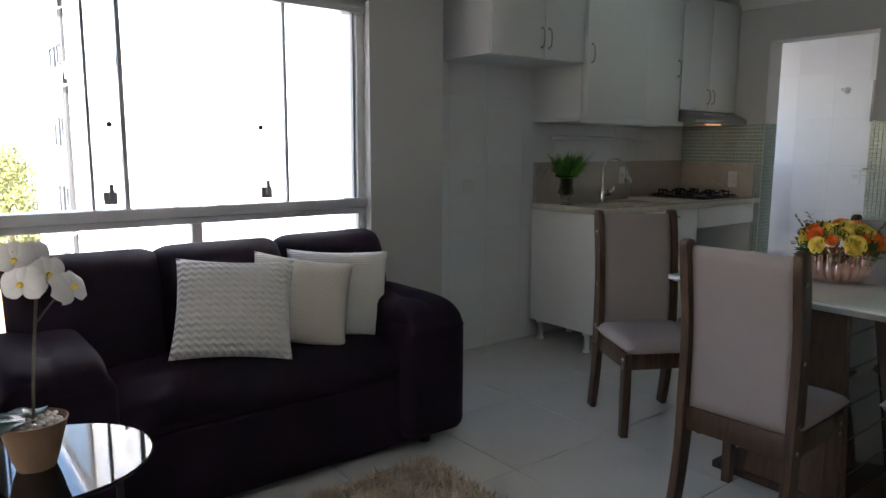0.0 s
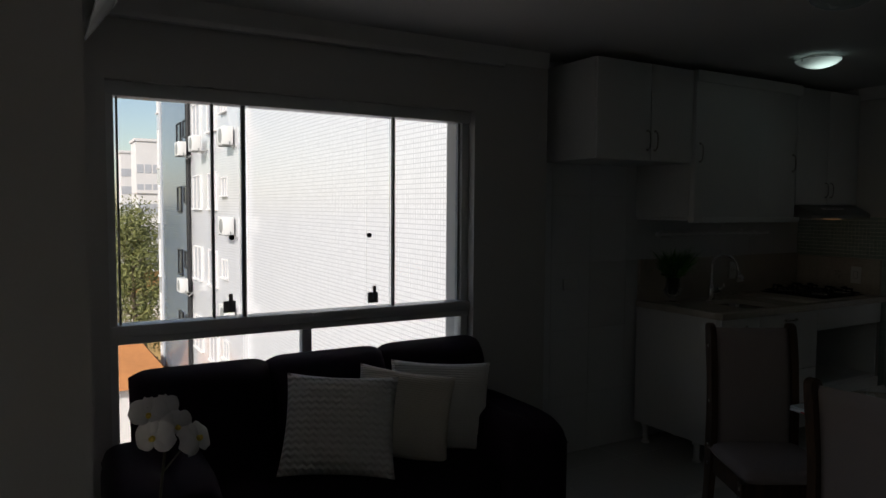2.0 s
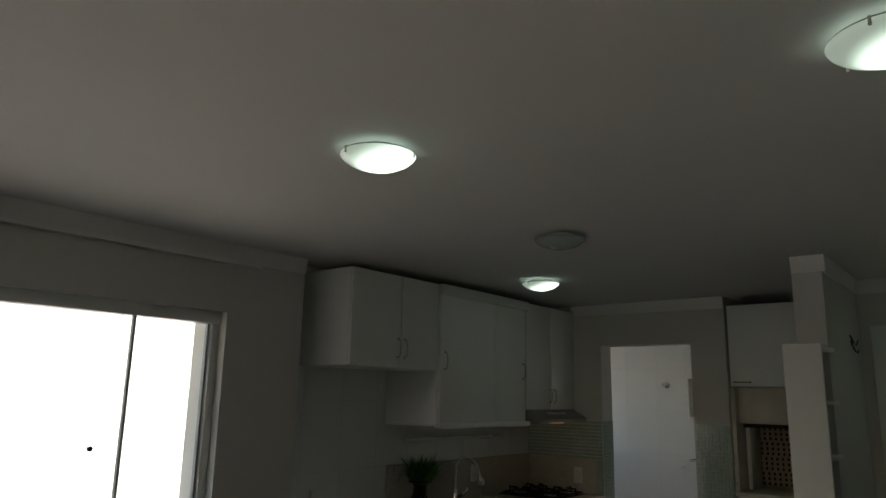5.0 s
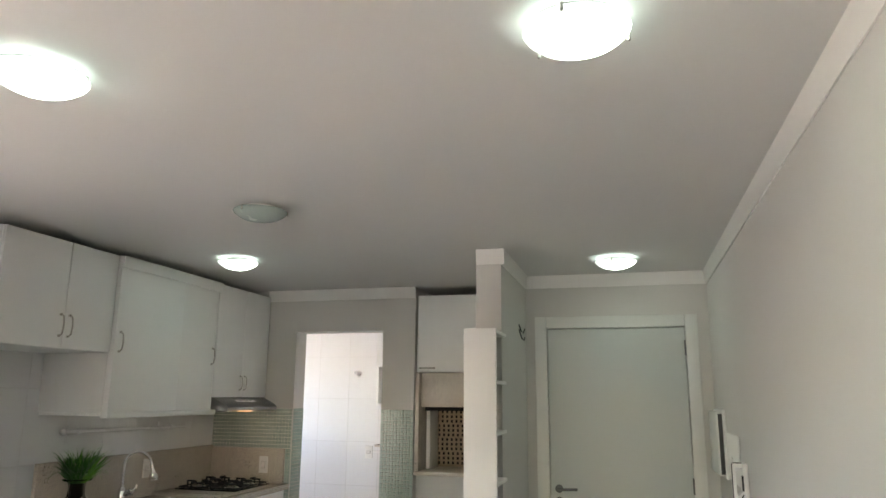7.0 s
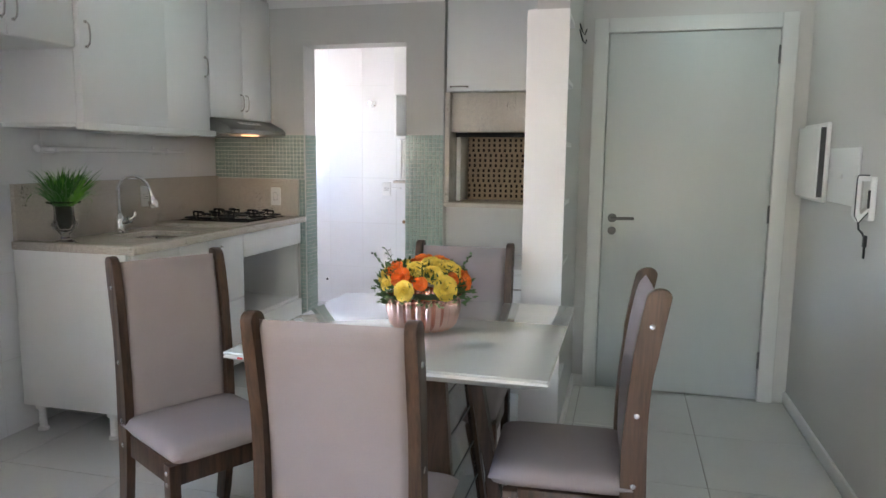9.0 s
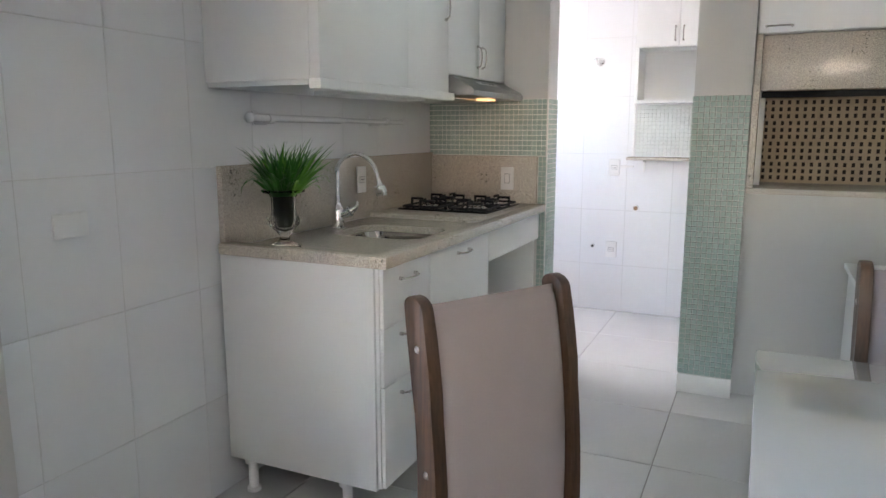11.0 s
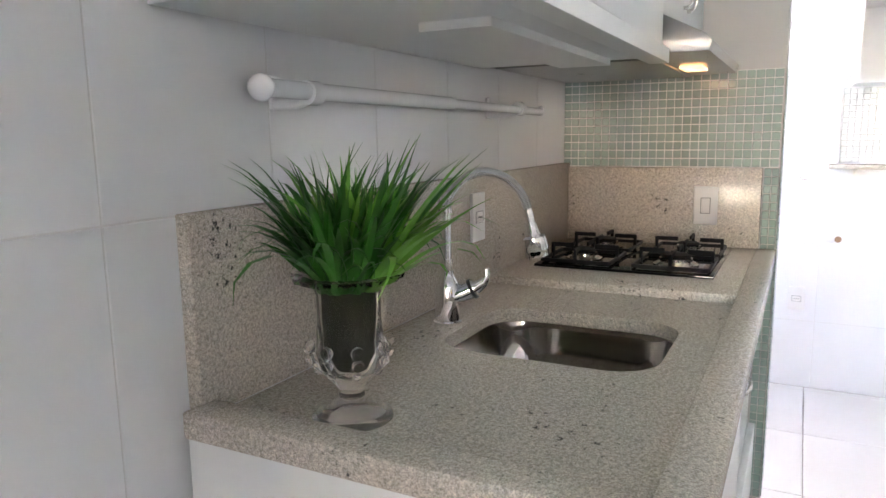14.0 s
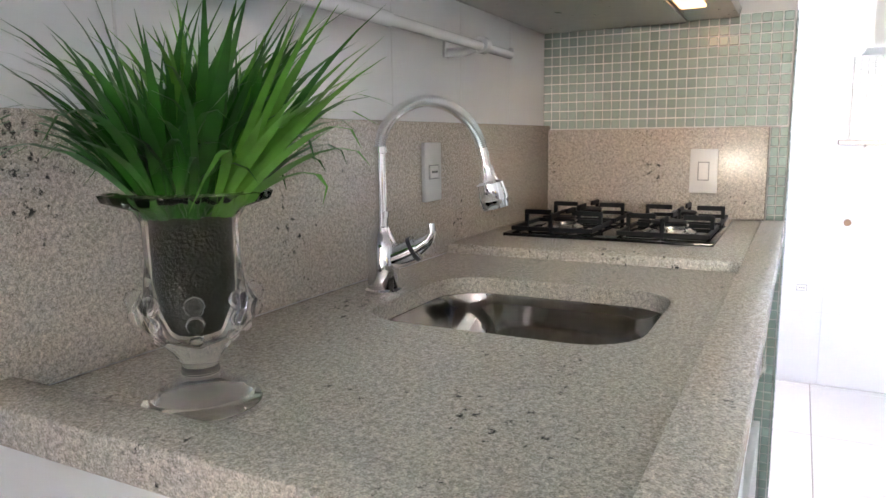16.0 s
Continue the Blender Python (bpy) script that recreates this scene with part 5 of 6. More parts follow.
for side, x0, x1 in ((-1, SX0, 1.13), (1, 2.265, SX1)):
    w = x1 - x0

    def arm_pad(u, v, s, p, w=w):
        x = u * w / 2
        round_ = 1 - 0.10 * max(0, -v) ** 4
        z = p.y
        dent = 0.02 * math.exp(-((u / 0.25) ** 2 + ((v + 0.25) / 0.25) ** 2)) + 0.008 * math.exp(-((u / 0.1) ** 2)) if s > 0 else 0
        return Vector((p.x * round_, p.z, z - dent - 0.02 * max(0, -v) ** 3))

    part("arm_top", moved(pillow(w - 0.012, 0.67, 0.19, 7, 24, 30, 0.0, arm_pad), pose((x0 + x1) / 2, 3.125, 0.57)), "sofa", sofa, smooth=75)
    part("arm_side", box(x0, 2.788, 0.05, x1, 3.45, 0.60, bevel=0.06, seg=5), "sofa", sofa)
    for y in (2.90, 3.40):
        part("foot", lathe([(0, 0), (0.025, 0), (0.03, 0.05), (0, 0.052)], ((x0 + x1) / 2, y, 0), 14), "black_plastic", sofa)

sofa.location += Vector((0.03, -0.12, 0))

# cushions: knit pattern as relief
def knit(name, colour, zig, pitch, depth):
    m = material(name, colour, 0.92, var=0.05, scale=8, fine=420, bump=0.35, spec=0.12)
    nt = m.node_tree
    co = nt.nodes["Texture Coordinate"]
    sep = nt.nodes.new("ShaderNodeSeparateXYZ")
    nt.links.new(co.outputs["Object"], sep.inputs[0])

    def op(kind, a, b=None):
        q = nt.nodes.new("ShaderNodeMath")
        q.operation = kind
        for i, v in enumerate((a, b)):
            if v is None:
                continue
            if isinstance(v, (int, float)):
                q.inputs[i].default_value = v
            else:
                nt.links.new(v, q.inputs[i])
        return q.outputs[0]

    tri = op("PINGPONG", sep.outputs[0], 0.016)
    line = op("SINE", op("MULTIPLY", op("ADD", sep.outputs[2], op("MULTIPLY", tri, zig)), pitch))
    bp = nt.nodes.new("ShaderNodeBump")
    bp.inputs["Strength"].default_value, bp.inputs["Distance"].default_value = depth, 0.004
    nt.links.new(line, bp.inputs["Height"])
    old = nt.nodes["Bump"]
    nt.links.new(old.outputs[0], bp.inputs["Normal"])
    nt.links.new(bp.outputs[0], nt.nodes["Principled BSDF"].inputs["Normal"])
    return m


M["knit_zigzag"] = knit("zigzag_knit", (0.70, 0.68, 0.66), 0.55, 250.0, 0.7)
M["knit_plain"] = knit("fine_knit", (0.70, 0.64, 0.56), 0.05, 620.0, 0.3)
M["knit_pale"] = knit("pale_fine_knit", (0.70, 0.68, 0.65), 0.05, 560.0, 0.25)
for x, y, z, w, tilt, turn, roll, mat, lab in (
    (1.633, 2.906, 0.712, 0.450, -29, -25, 3, "knit_zigzag", "off-white cushion with a zigzag knit leaning on the sofa"),
    (1.964, 3.005, 0.680, 0.430, -24, -22, 10, "knit_plain", "cream cushion with a fine ribbed knit leaning on the sofa"),
    (2.180, 3.064, 0.667, 0.460, -15, -23, 3, "knit_pale", "off-white square ribbed cotton cushion leaning on the sofa back"),
):
    bm = pillow(w, w * 0.9, 0.15, 2.6, 30, 30, 0.07)
    c = tagged(new("cushion", finish(bm, "cushion", mat, 80)), lab, "cushion", "cushions on the sofa")
    c.matrix_basis = pose(x, y, z, tilt, roll, turn)

# round side table with the orchid
SX, SY, SZ = 0.875, 2.132, 0.60
st = thing("side_table", (SX, SY, 0), "round side table with a black mirror-glass top on slim legs", "table")
part("glass_top", lathe([(0, -0.008), (0.222, -0.008), (0.226, -0.004), (0.222, 0), (0, 0)], (SX, SY, SZ), 72), "black_glass", st)
part("ring", lathe([(0.19, -0.022), (0.205, -0.022), (0.205, -0.0085), (0.19, -0.0085), (0.19, -0.022)], (SX, SY, SZ), 48), "black_plastic", st)
for k in range(3):
    t = radians(30 + 120 * k)
    part("leg", tube([(SX + 0.19 * math.cos(t), SY + 0.19 * math.sin(t), SZ - 0.02), (SX + 0.205 * math.cos(t), SY + 0.205 * math.sin(t), 0.0)], 0.010, 10), "black_plastic", st)
PX, PY, PZ = 0.846, 2.118, 0.60
orchid = thing("orchid", (PX, PY, PZ), "white artificial orchid in a tan pot with white pebbles", "orchid")
part("pot", lathe([(0, 0), (0.052, 0), (0.062, 0.03), (0.088, 0.13), (0.094, 0.145), (0.090, 0.147), (0.083, 0.125), (0, 0.12)], (PX, PY, PZ), 40), "pot", orchid)
bm = bmesh.new()
rng = random.Random(2)
for _ in range(90):
    t, rad = rng.uniform(0, 6.283), 0.078 * rng.random() ** 0.5
    r = bmesh.ops.create_icosphere(bm, subdivisions=1, radius=rng.uniform(0.007, 0.012))
    bmesh.ops.translate(bm, verts=r["verts"], vec=(PX + rad * math.cos(t), PY + rad * math.sin(t), PZ + 0.13 + rng.uniform(0, 0.014)))
tagged(part("pebbles", bm, "pebble", orchid, "heap of small white pebbles", smooth=60), kind="stuff")
for az, ln, w in ((2.2, 0.16, 0.036), (2.9, 0.20, 0.04), (3.7, 0.18, 0.038), (1.3, 0.13, 0.032)):
    bm = bmesh.new()
    prev = None
    for k in range(9):
        f = k / 8
        c = Vector((PX + math.cos(az) * ln * f, PY + math.sin(az) * ln * f, PZ + 0.135 + 0.10 * f - 0.13 * f * f))
        sd = Vector((-math.sin(az), math.cos(az), 0)) * w * (math.sin(math.pi * min(1, 0.12 + 0.88 * f)) + 0.04)
        row = [bm.verts.new(c - sd + Vector((0, 0, 0.008))), bm.verts.new(c), bm.verts.new(c + sd + Vector((0, 0, 0.008)))]
        if prev:
            for i in range(2):
                bm.faces.new((prev[i], prev[i + 1], row[i + 1], row[i]))
        prev = row
    part("leaf", bm, "orchid_leaf", orchid, smooth=70)
stem_pts = [(PX, PY, PZ + 0.13), (PX + 0.012, PY + 0.0, PZ + 0.30), (PX + 0.025, PY - 0.015, PZ + 0.45), (PX + 0.037, PY - 0.035, PZ + 0.59), (PX + 0.012, PY - 0.049, PZ + 0.64), (PX - 0.023, PY - 0.059, PZ + 0.655)]
part("stem", add_tube(tube(stem_pts, 0.0042, 8), [(PX + 0.022, PY - 0.012, PZ + 0.43), (PX + 0.08, PY - 0.035, PZ + 0.51), (PX + 0.127, PY - 0.049, PZ + 0.53)], 0.0032, 8), "stem", orchid)


def bloom(at, size, yaw, pitch):
    bm = bmesh.new()
    for ang, ln, wd in ((90, 0.9, 0.42), (210, 0.9, 0.42), (330, 0.9, 0.42), (15, 1.0, 0.72), (165, 1.0, 0.72)):
        t = radians(ang)
        d, sd = Vector((math.cos(t), 0, math.sin(t))), Vector((-math.sin(t), 0, math.cos(t)))
        prev = None
        for k in range(7):
            f = k / 6
            w = wd * math.sin(math.pi * (0.08 + 0.84 * f)) ** 0.6
            bow = -0.28 * f * (1 - f) + 0.16 * f * f
            row = [bm.verts.new((d * ln * f + sd * w * q + Vector((0, bow + 0.16 * q * q, 0))) * size) for q in (-1, -0.5, 0, 0.5, 1)]
            if prev:
                for i in range(4):
                    bm.faces.new((prev[i], prev[i + 1], row[i + 1], row[i]))
            prev = row
    bm = moved(bm, pose(*at, pitch, 0, yaw))
    fl = part("bloom", bm, "orchid", orchid, "white orchid bloom", smooth=80)
    c = moved(lathe([(0, -0.3 * size), (0.12 * size, -0.22 * size), (0.15 * size, -0.05 * size), (0, 0.02 * size)], n=12), pose(*at, -90 + pitch, 0, yaw))
    part("lip", c, "yellow", fl)


for dx, dy, dz, size, yaw, pitch in ((-0.045, -0.035, 0.60, 0.056, -10, 10), (-0.035, -0.045, 0.53, 0.062, -35, -8), (0.035, -0.03, 0.55, 0.055, 20, 5), (0.095, -0.03, 0.505, 0.064, 40, -25), (0.0, 0.0, 0.60, 0.05, 5, 15)):
    bloom((PX + 0.026 + dx, PY - 0.022 + dy, PZ + 0.03 + dz), size, yaw, pitch)

orchid.scale = (0.78, 0.78, 0.78)

# shaggy rug
rug = thing("shaggy_rug", (1.45, 1.9, 0), "beige long-pile shaggy rug on the tiles", "rug")
RX0, RX1, RY0, RY1 = 0.66, 2.34, 1.22, 2.60
part("backing", box(RX0 + 0.01, RY0 + 0.01, 0.0005, RX1 - 0.01, RY1 - 0.01, 0.012, bevel=0.004), "shag", rug)
rs = np.random.RandomState(5)
n = 26000
px, py = rs.uniform(RX0, RX1, n), rs.uniform(RY0, RY1, n)
near = (px + py > 3.1) | (rs.rand(n) < 0.35)
px, py = px[near], py[near]
n = len(px)
az, ln, wd = rs.uniform(0, 2 * np.pi, n), rs.uniform(0.03, 0.055, n), rs.uniform(0.0022, 0.004, n)
le = rs.uniform(0.4, 1.15, n)
o = np.stack([np.cos(az), np.sin(az), 0 * az], 1)
s = np.stack([-np.sin(az), np.cos(az), 0 * az], 1) * wd[:, None]
p0 = np.stack([px, py, np.full(n, 0.008)], 1)
p1 = p0 + o * (ln * 0.5 * np.sin(le * 0.6))[:, None] + np.array([0, 0, 1]) * (ln * 0.5 * np.cos(le * 0.6))[:, None]
p2 = p1 + o * (ln * 0.5 * np.sin(le * 1.3))[:, None] + np.array([0, 0, 1]) * (ln * 0.5 * np.cos(le * 1.3))[:, None]
v = np.stack([p0 - s, p0 + s, p1 + s, p1 - s, p2], 1).reshape(-1, 3) - np.array([1.45, 1.9, 0])
k = np.arange(n)[:, None] * 5
quads, tris = (k + [0, 1, 2, 3]).tolist(), (k + [3, 2, 4]).tolist()
me = bpy.data.meshes.new("pile")
me.from_pydata(v.tolist(), [], quads + tris)
me.materials.append(M["shag"])
pile = new("pile", me)
pile.parent = rug
tagged(pile, kind="stuff")

# air conditioner above the sofa's side
ac = thing("air_conditioner", (0.78, 2.78, 2.23), "white wall-mounted split air conditioner with its flap open", "air conditioner")
at = pose(0.732, 2.79, 2.258, 0, 0, -90)
part("body", moved(profile_x([(0.0, 0.0), (0.075, -0.006), (0.145, 0.022), (0.166, 0.06), (0.170, 0.17), (0.158, 0.24), (0.12, 0.262), (0.0, 0.265)], -0.40, 0.40, bevel=0.008), at), "white_plastic", ac, smooth=50)
part("front_cover", moved(profile_x([(0.1705, 0.075), (0.176, 0.10), (0.177, 0.18), (0.172, 0.215), (0.1702, 0.18)], -0.39, 0.39), at), "white_plastic", ac)
part("outlet", moved(box(-0.36, 0.03, -0.012, 0.36, 0.10, -0.004), at), "black_plastic", ac, smooth=0)
for k, ang in ((0, 56), (1, 64)):
    part("flap", moved(box(-0.385, -0.006, -0.155 + 0.03 * k, 0.385, 0.0, 0.0, bevel=0.002), at @ pose(0, 0.142 - 0.055 * k, 0.018 - 0.015 * k, -ang + 20, 0, 0)), "table_white", ac, "glossy open flap")

# ---- outside ----
GZ = -9.6
ground = solo("ground", box(-900, -900, GZ - 0.5, 900, 900, GZ), "ground", "sandy ochre ground far below the window", "ground", kind="structure", smooth=0)
solo("yard", box(2.0, 40, GZ, 14, 80, GZ + 0.02), "yard", "ochre paved yard below the window", "pavement", kind="structure", smooth=0)
H0, H1, FX = GZ, 14.5, 6.15
nb = thing("apartment_building", (FX, 22.0, GZ), "white tile-clad apartment block with outdoor air conditioner units", "building")
part("wall", box(FX, 8.9, H0, 20.0, 30.75, H1), "facade", nb, "white glazed tile cladding", smooth=0)
part("wall", box(FX + 0.02, 30.75, H0, 20.0, 38.6, H1), "facade_glossy", nb, "glossy blue-grey tile cladding", smooth=0)
part("corner_strip", box(FX - 0.05, 38.6, H0, 20.0, 39.4, H1), "facade", nb, smooth=0)
part("drainpipe", tube([(FX - 0.10, 30.6, H0), (FX - 0.10, 30.6, H1)], 0.10, 10), "black_plastic", nb)
part("pilaster", box(FX - 0.16, 21.7, H0, FX - 0.0005, 23.5, H1), "facade", nb, smooth=0)
part("parapet", box(FX - 0.15, 8.8, H1, 20.1, 39.5, H1 + 0.4), "facade", nb, smooth=0)


def facade_window(y0, z0, w, h, dark=False):
    """A framed window set on the cladding, with a sill and two sashes."""
    x = FX - 0.0005 if not dark else FX + 0.0195
    f = 0.05
    rows = [(x - 0.07, y0, z0, x, y0 + f, z0 + h), (x - 0.07, y0 + w - f, z0, x, y0 + w, z0 + h), (x - 0.07, y0 + f, z0 + h - f, x, y0 + w - f, z0 + h)]
    if not dark:
        rows += [(x - 0.12, y0 - 0.06, z0 - 0.06, x, y0 + w + 0.06, z0), (x - 0.06, y0 + w / 2 - 0.025, z0, x, y0 + w / 2 + 0.025, z0 + h - f)]
    else:
        rows += [(x - 0.07, y0 + f, z0, x, y0 + w - f, z0 + f)]
    w_ = part("window", boxes(*rows), "black_plastic" if dark else "white_paint", nb, smooth=0)
    part("pane", box(x - 0.03, y0 + f, z0, x - 0.002, y0 + w - f, z0 + h - f), "far_glass" if dark else "far_window", w_, smooth=0)


for f in range(8):
    z = GZ + 2.8 * f
    for y0, w, z_off, h in ((24.0, 0.9, 0.32, 0.62), (25.8, 1.3, -0.15, 1.30), (28.4, 1.5, -0.15, 1.30)):
        facade_window(y0, z + z_off, w, h)
    facade_window(31.4, z + 0.05, 0.7, 0.75, True)
    facade_window(32.7, z - 0.35, 1.0, 1.15, True)
    facade_window(38.75, z - 0.9, 0.5, 1.9)
    for y0, dz in ((22.4, -0.98), (27.2, -0.85), (30.2, -0.85)):
        if f in (0, 7) or (y0 > 25 and f in (4, 2)) or (y0 == 27.2 and f == 3):
            continue
        u = part("outdoor_unit", box(FX - 0.55, y0, z + dz + 0.03, FX - 0.23, y0 + 0.82, z + dz + 0.60, bevel=0.02), "white_plastic", nb, "white outdoor air conditioner unit")
        part("fan_grille", moved(lathe([(0, 0), (0.22, 0), (0.22, 0.012), (0.18, 0.016), (0, 0.016)], n=20), pose(FX - 0.55, y0 + 0.34, z + dz + 0.31, 0, -90, 0)), "grey_plastic", u)
        part("bracket", boxes((FX - 0.53, y0 + 0.1, z + dz, FX - 0.0005, y0 + 0.14, z + dz + 0.03), (FX - 0.53, y0 + 0.66, z + dz, FX - 0.0005, y0 + 0.70, z + dz + 0.03)), "grey_plastic", u, smooth=0)
        part("hose", tube([(FX - 0.34, y0, z + dz + 0.12), (FX - 0.36, y0 - 0.12, z + dz + 0.02), (FX - 0.24, y0 - 0.16, z + dz - 0.10), (FX - 0.02, y0 - 0.10, z + dz + 0.06)], 0.022, 6), "grey_plastic", u)
for x, y, w, d, h, lab in ((15.4, 118, 3.4, 6, 20.8, "distant pale apartment tower"), (14.5, 135, 2.6, 8, 20, "distant pale apartment tower"), (12.1, 90, 2.6, 4, 12.5, "distant pale low apartment block")):
    t = thing("apartment_tower", (x, y, GZ), lab, "building", "distant buildings")
    part("wall", box(x - w / 2, y - d / 2, GZ, x + w / 2, y + d / 2, GZ + h), "far_paint", t, smooth=0)
    part("roof", box(x - w / 2 - 0.2, y - d / 2 - 0.2, GZ + h, x + w / 2 + 0.2, y + d / 2 + 0.2, GZ + h + 0.4), "far_paint", t, smooth=0)
    for f in range(int(h // 3)):
        for c in range(3):
            xx = x - w / 2 + w * (c + 0.5) / 3
            part("window", box(xx - 0.45, y - d / 2 - 0.05, GZ + 1 + 3 * f, xx + 0.45, y - d / 2 + 0.02, GZ + 2.3 + 3 * f), "far_window", t, smooth=0)
for x, y, w, d, h in ((10.6, 74, 7, 6, 3.0), (4.2, 38.0, 3.4, 5, 2.6)):
    t = thing("low_house", (x, y, GZ), "low house with an orange tiled roof", "house", "low houses")
    part("wall", box(x - w / 2, y - d / 2, GZ, x + w / 2, y + d / 2, GZ + h), "far_paint", t, smooth=0)
    bm = bmesh.new()
    a = [bm.verts.new((x + sx * (w / 2 + 0.4), y + sy * (d / 2 + 0.4), GZ + h)) for sx, sy in ((-1, -1), (1, -1), (1, 1), (-1, 1))]
    r0, r1 = bm.verts.new((x - w / 4, y, GZ + h + 1.6)), bm.verts.new((x + w / 4, y, GZ + h + 1.6))
    for fc in ((a[0], a[1], r1, r0), (a[2], a[3], r0, r1), (a[1], a[2], r1), (a[3], a[0], r0), (a[3], a[2], a[1], a[0])):
        bm.faces.new(fc)
    part("roof", bm, "roof", t, "orange tiled roof", smooth=0)


def tree(x, y, height, spread, seed):
    rng = random.Random(seed)
    t = thing("tree", (x, y, GZ), "tall feathery olive-green tree", "tree", "trees")
    bm = bmesh.new()
    add_tube(bm, [(x, y, GZ), (x + 0.1, y, GZ + height * 0.4), (x, y + 0.1, GZ + height * 0.95)], [0.22, 0.15, 0.03], 8)
    ends = []
    for k in range(16):
        f = 0.3 + 0.65 * k / 15
        az = k * 2.4
        L = spread * (1.1 - 0.75 * f) * rng.uniform(0.7, 1.2)
        p = Vector((x, y, GZ + height * f))
        q = p + Vector((math.cos(az) * L, math.sin(az) * L, L * 0.55))
        add_tube(bm, [p, p.lerp(q, 0.5) + Vector((0, 0, 0.1)), q], [0.06, 0.04, 0.015], 5)
        ends += [p.lerp(q, g) for g in (0.45, 0.7, 1.0)]
    part("trunk", bm, "bark", t)
    verts, faces = [], []
    for e in ends:
        for _ in range(110):
            c = e + Vector((rng.gauss(0, 0.42), rng.gauss(0, 0.42), rng.gauss(0, 0.5)))
            d = Vector((rng.gauss(0, 1), rng.gauss(0, 1), rng.gauss(0.4, 1))).normalized()
            sd = d.orthogonal().normalized() * rng.uniform(0.03, 0.06)
            s0 = len(verts)
            ln = rng.uniform(0.14, 0.32)
            verts += [tuple(c), tuple(c + d * ln * 0.5 + sd), tuple(c + d * ln), tuple(c + d * ln * 0.5 - sd)]
            faces.append((s0, s0 + 1, s0 + 2, s0 + 3))
    me = bpy.data.meshes.new("crown")
    me.from_pydata([(a - x, b - y, c - GZ) for a, b, c in verts], [], faces)
    me.materials.append(M["foliage"])
    ob = new("crown", me)
    ob.parent = t
    return t


tree(5.2, 43.0, 10.3, 2.3, 1)
tree(6.3, 48.0, 10.6, 2.4, 2)
tree(6.0, 60.0, 10.6, 2.8, 3)


# ---- tiles: wall, floor and mosaic pieces ----
def tile_field(parent, mat, axis, plane, depth, u_cuts, v_cuts, gap, skip=None):
    """Single tiles between cuts on a wall or floor plane, each standing proud of the bed."""
    cache = {}
    for u0, u1 in zip(u_cuts, u_cuts[1:]):
        for v0, v1 in zip(v_cuts, v_cuts[1:]):
            if u1 - u0 < 0.02 or v1 - v0 < 0.02 or (skip and skip(u0, u1, v0, v1)):
                continue
            w, h = (u1 - u0 - gap) / 2, (v1 - v0 - gap) / 2
            key = (round(w, 4), round(h, 4))
            if key not in cache:
                d = depth / 2
                dims = {"x": (-d, -w, -h, d, w, h), "y": (-w, -d, -h, w, d, h), "z": (-w, -h, -d, w, h, d)}[axis]
                cache[key] = finish(box(*dims, bevel=0.0012, seg=1), "tile", mat, 0)
            u, v = (u0 + u1) / 2, (v0 + v1) / 2
            at = {"x": (plane, u, v), "y": (u, plane, v), "z": (u, v, plane)}[axis]
            piece("tile", cache[key], parent, at)


def cuts(start, pitch, lo, hi):
    first = math.ceil((lo - start) / pitch + 1e-6)
    inner = [start + pitch * k for k in range(first, first + 60) if start + pitch * k < hi - 1e-4]
    return [lo, *inner, hi]


tile_field(kit, "wall_tile", "y", 3.7545, 0.007, cuts(3.685, 0.3165, 3.203, 5.876), cuts(0.375, 0.425, 0.0, 2.483), 0.002)
tile_field(lback, "wall_tile", "x", 7.4045, 0.007, cuts(3.21, 0.325, 2.252, 4.398), cuts(0.355, 0.414, 0.0, 2.483), 0.002)
tile_field(floor, "floor_tile", "z", -0.004, 0.008, cuts(4.965, 0.595, -4.0, 7.40), cuts(0.485, 0.607, -0.06, 3.755), 0.004)
tile_field(floor, "floor_tile", "z", -0.0041, 0.008, cuts(4.965, 0.595, 6.06, 7.40), cuts(0.485, 0.607, 3.757, 4.40), 0.004)

MP = 0.0269
small = finish(box(-0.002, -0.0121, -0.0121, 0.002, 0.0121, 0.0121, bevel=0.0012, seg=1), "mosaic_tile", "mosaic", 0)
bed = part("grout_bed", box(5.8785, 3.055, 1.2155, 5.8805, 3.7505, 1.522), "mosaic_grout", back, smooth=0)
for c in range(26):
    for r in range(11):
        piece("mosaic_tile", small, back, (5.8775, 3.055 + MP * (c + 0.5) - 0.0015, 1.2175 + 0.0277 * (r + 0.5) - 0.001))


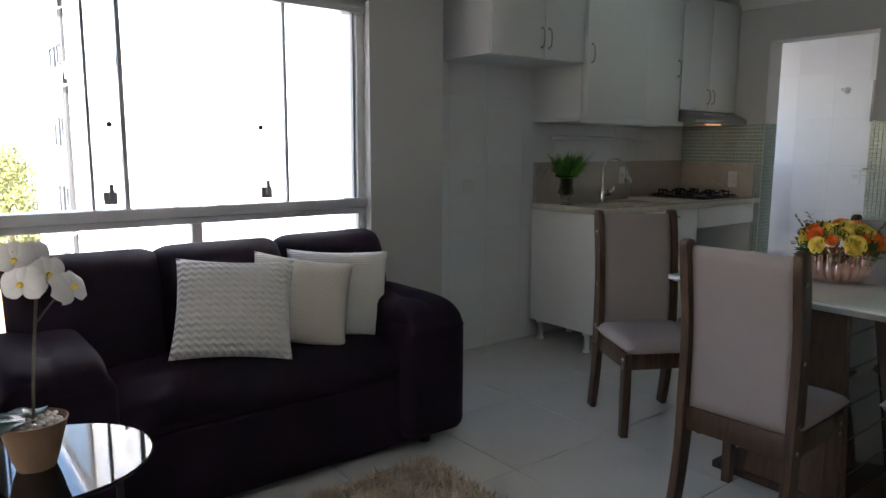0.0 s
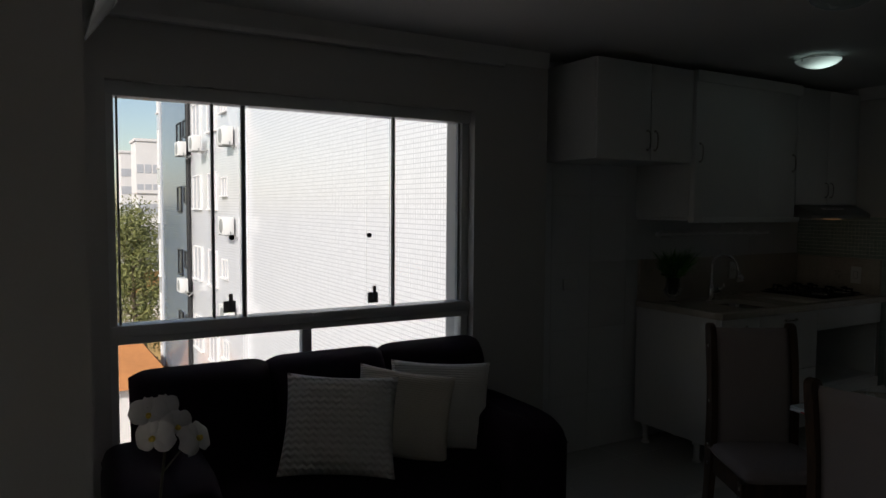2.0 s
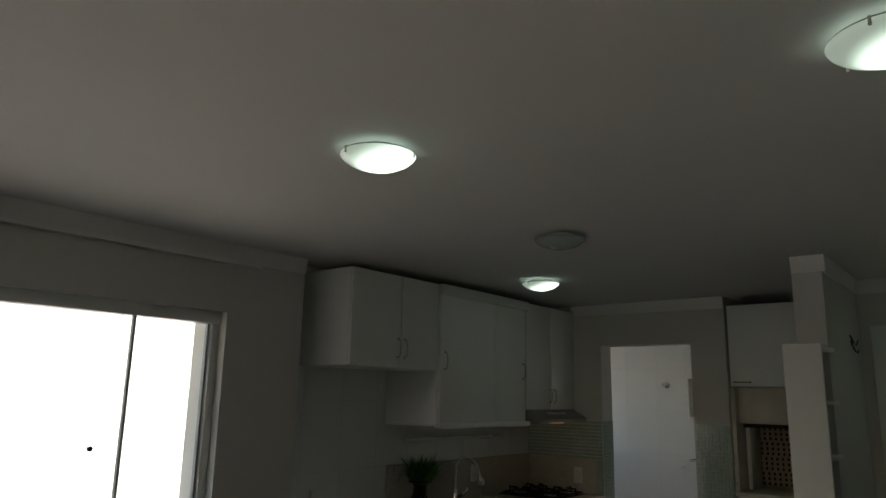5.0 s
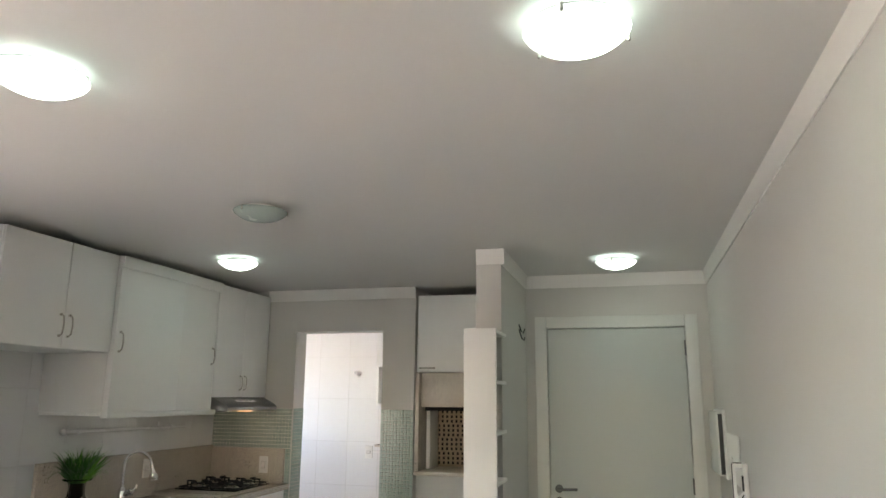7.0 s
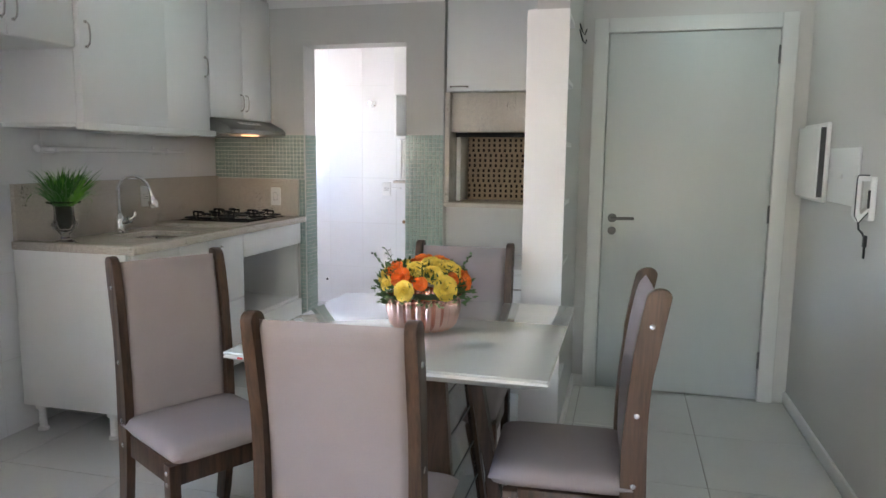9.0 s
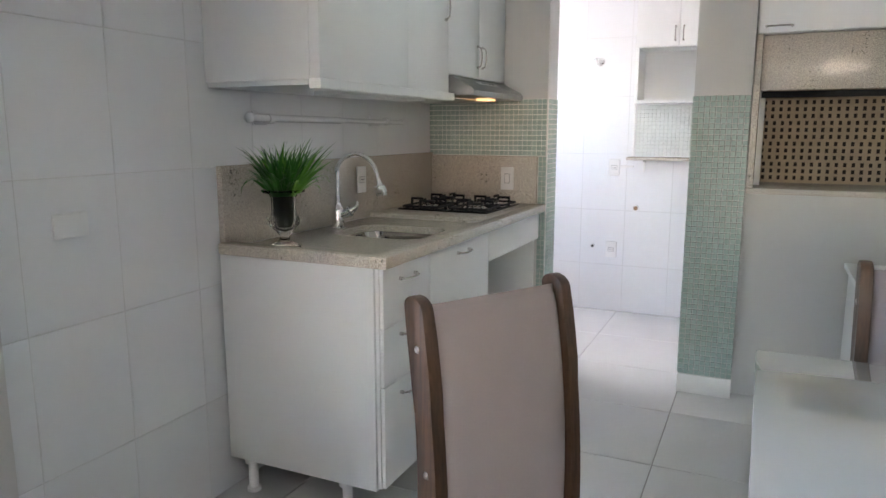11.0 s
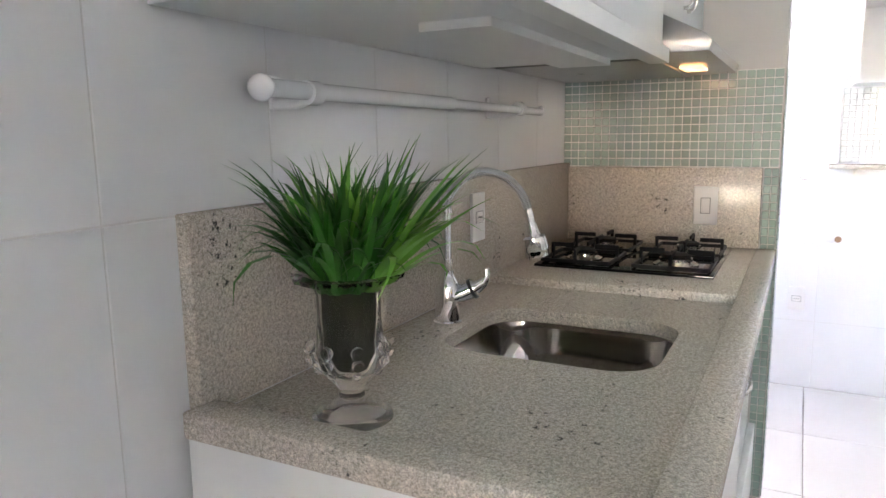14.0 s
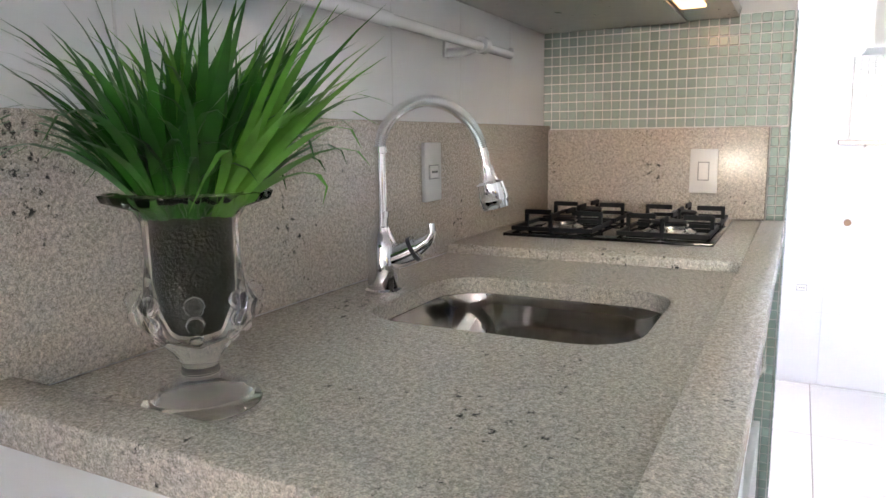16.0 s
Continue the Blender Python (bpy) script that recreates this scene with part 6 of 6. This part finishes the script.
def mosaic_stuff(name, rows, parent, mat="mosaic_joined"):
    """Joined mosaic: rows of (axis, plane, u0, u1, v0, v1, sign)."""
    verts, faces = [], []
    for axis, plane, u0, u1, v0, v1, sign in rows:
        nu, nv = max(1, round((u1 - u0) / MP)), max(1, round((v1 - v0) / MP))
        pu, pv = (u1 - u0) / nu, (v1 - v0) / nv
        for i in range(nu):
            for k in range(nv):
                a, b = u0 + i * pu + 0.0013, u0 + (i + 1) * pu - 0.0013
                c, d = v0 + k * pv + 0.0013, v0 + (k + 1) * pv - 0.0013
                s = len(verts)
                for o, e in ((0.0, 0.0), (0.004, 0.001)):
                    for u, v in ((a + e, c + e), (b - e, c + e), (b - e, d - e), (a + e, d - e)):
                        q = plane + sign * o
                        verts.append((q, u, v) if axis == "x" else (u, q, v))
                faces += [(s + 4, s + 5, s + 6, s + 7), (s, s + 1, s + 5, s + 4), (s + 1, s + 2, s + 6, s + 5), (s + 2, s + 3, s + 7, s + 6), (s + 3, s, s + 4, s + 7)]
    me = bpy.data.meshes.new(name)
    me.from_pydata(verts, [], faces)
    me.materials.append(M[mat])
    ob = new(name, me)
    ob.parent = parent
    ob.location = -origin_of(parent)
    return tagged(ob, kind="stuff")


for kind in ("mosaic", "pale_mosaic"):
    m2 = M[kind].copy()
    m2.name = kind + "_joined"
    geo = m2.node_tree.nodes.new("ShaderNodeNewGeometry")
    for l in list(m2.node_tree.links):
        if l.from_node.bl_idname == "ShaderNodeObjectInfo":
            m2.node_tree.links.new(geo.outputs["Random Per Island"], l.to_socket)
    M[kind + "_joined"] = m2
mosaic_stuff("mosaic", [
    ("x", 5.8785, 2.05, 2.31, 0.10, 1.522, -1),
    ("x", 5.8785, 3.05, 3.0955, 0.10, 1.214, -1),
    ("y", 2.312, 5.885, 6.055, 0.10, 1.522, 1),
    ("y", 3.048, 5.885, 6.055, 0.10, 1.522, -1),
], back)
# The laundry strip takes the mosaic copy lightened for glare.
mosaic_stuff("mosaic", [("x", 7.400, 2.28, 2.83, 1.17, 1.53, -1)], lback, "pale_mosaic_joined")
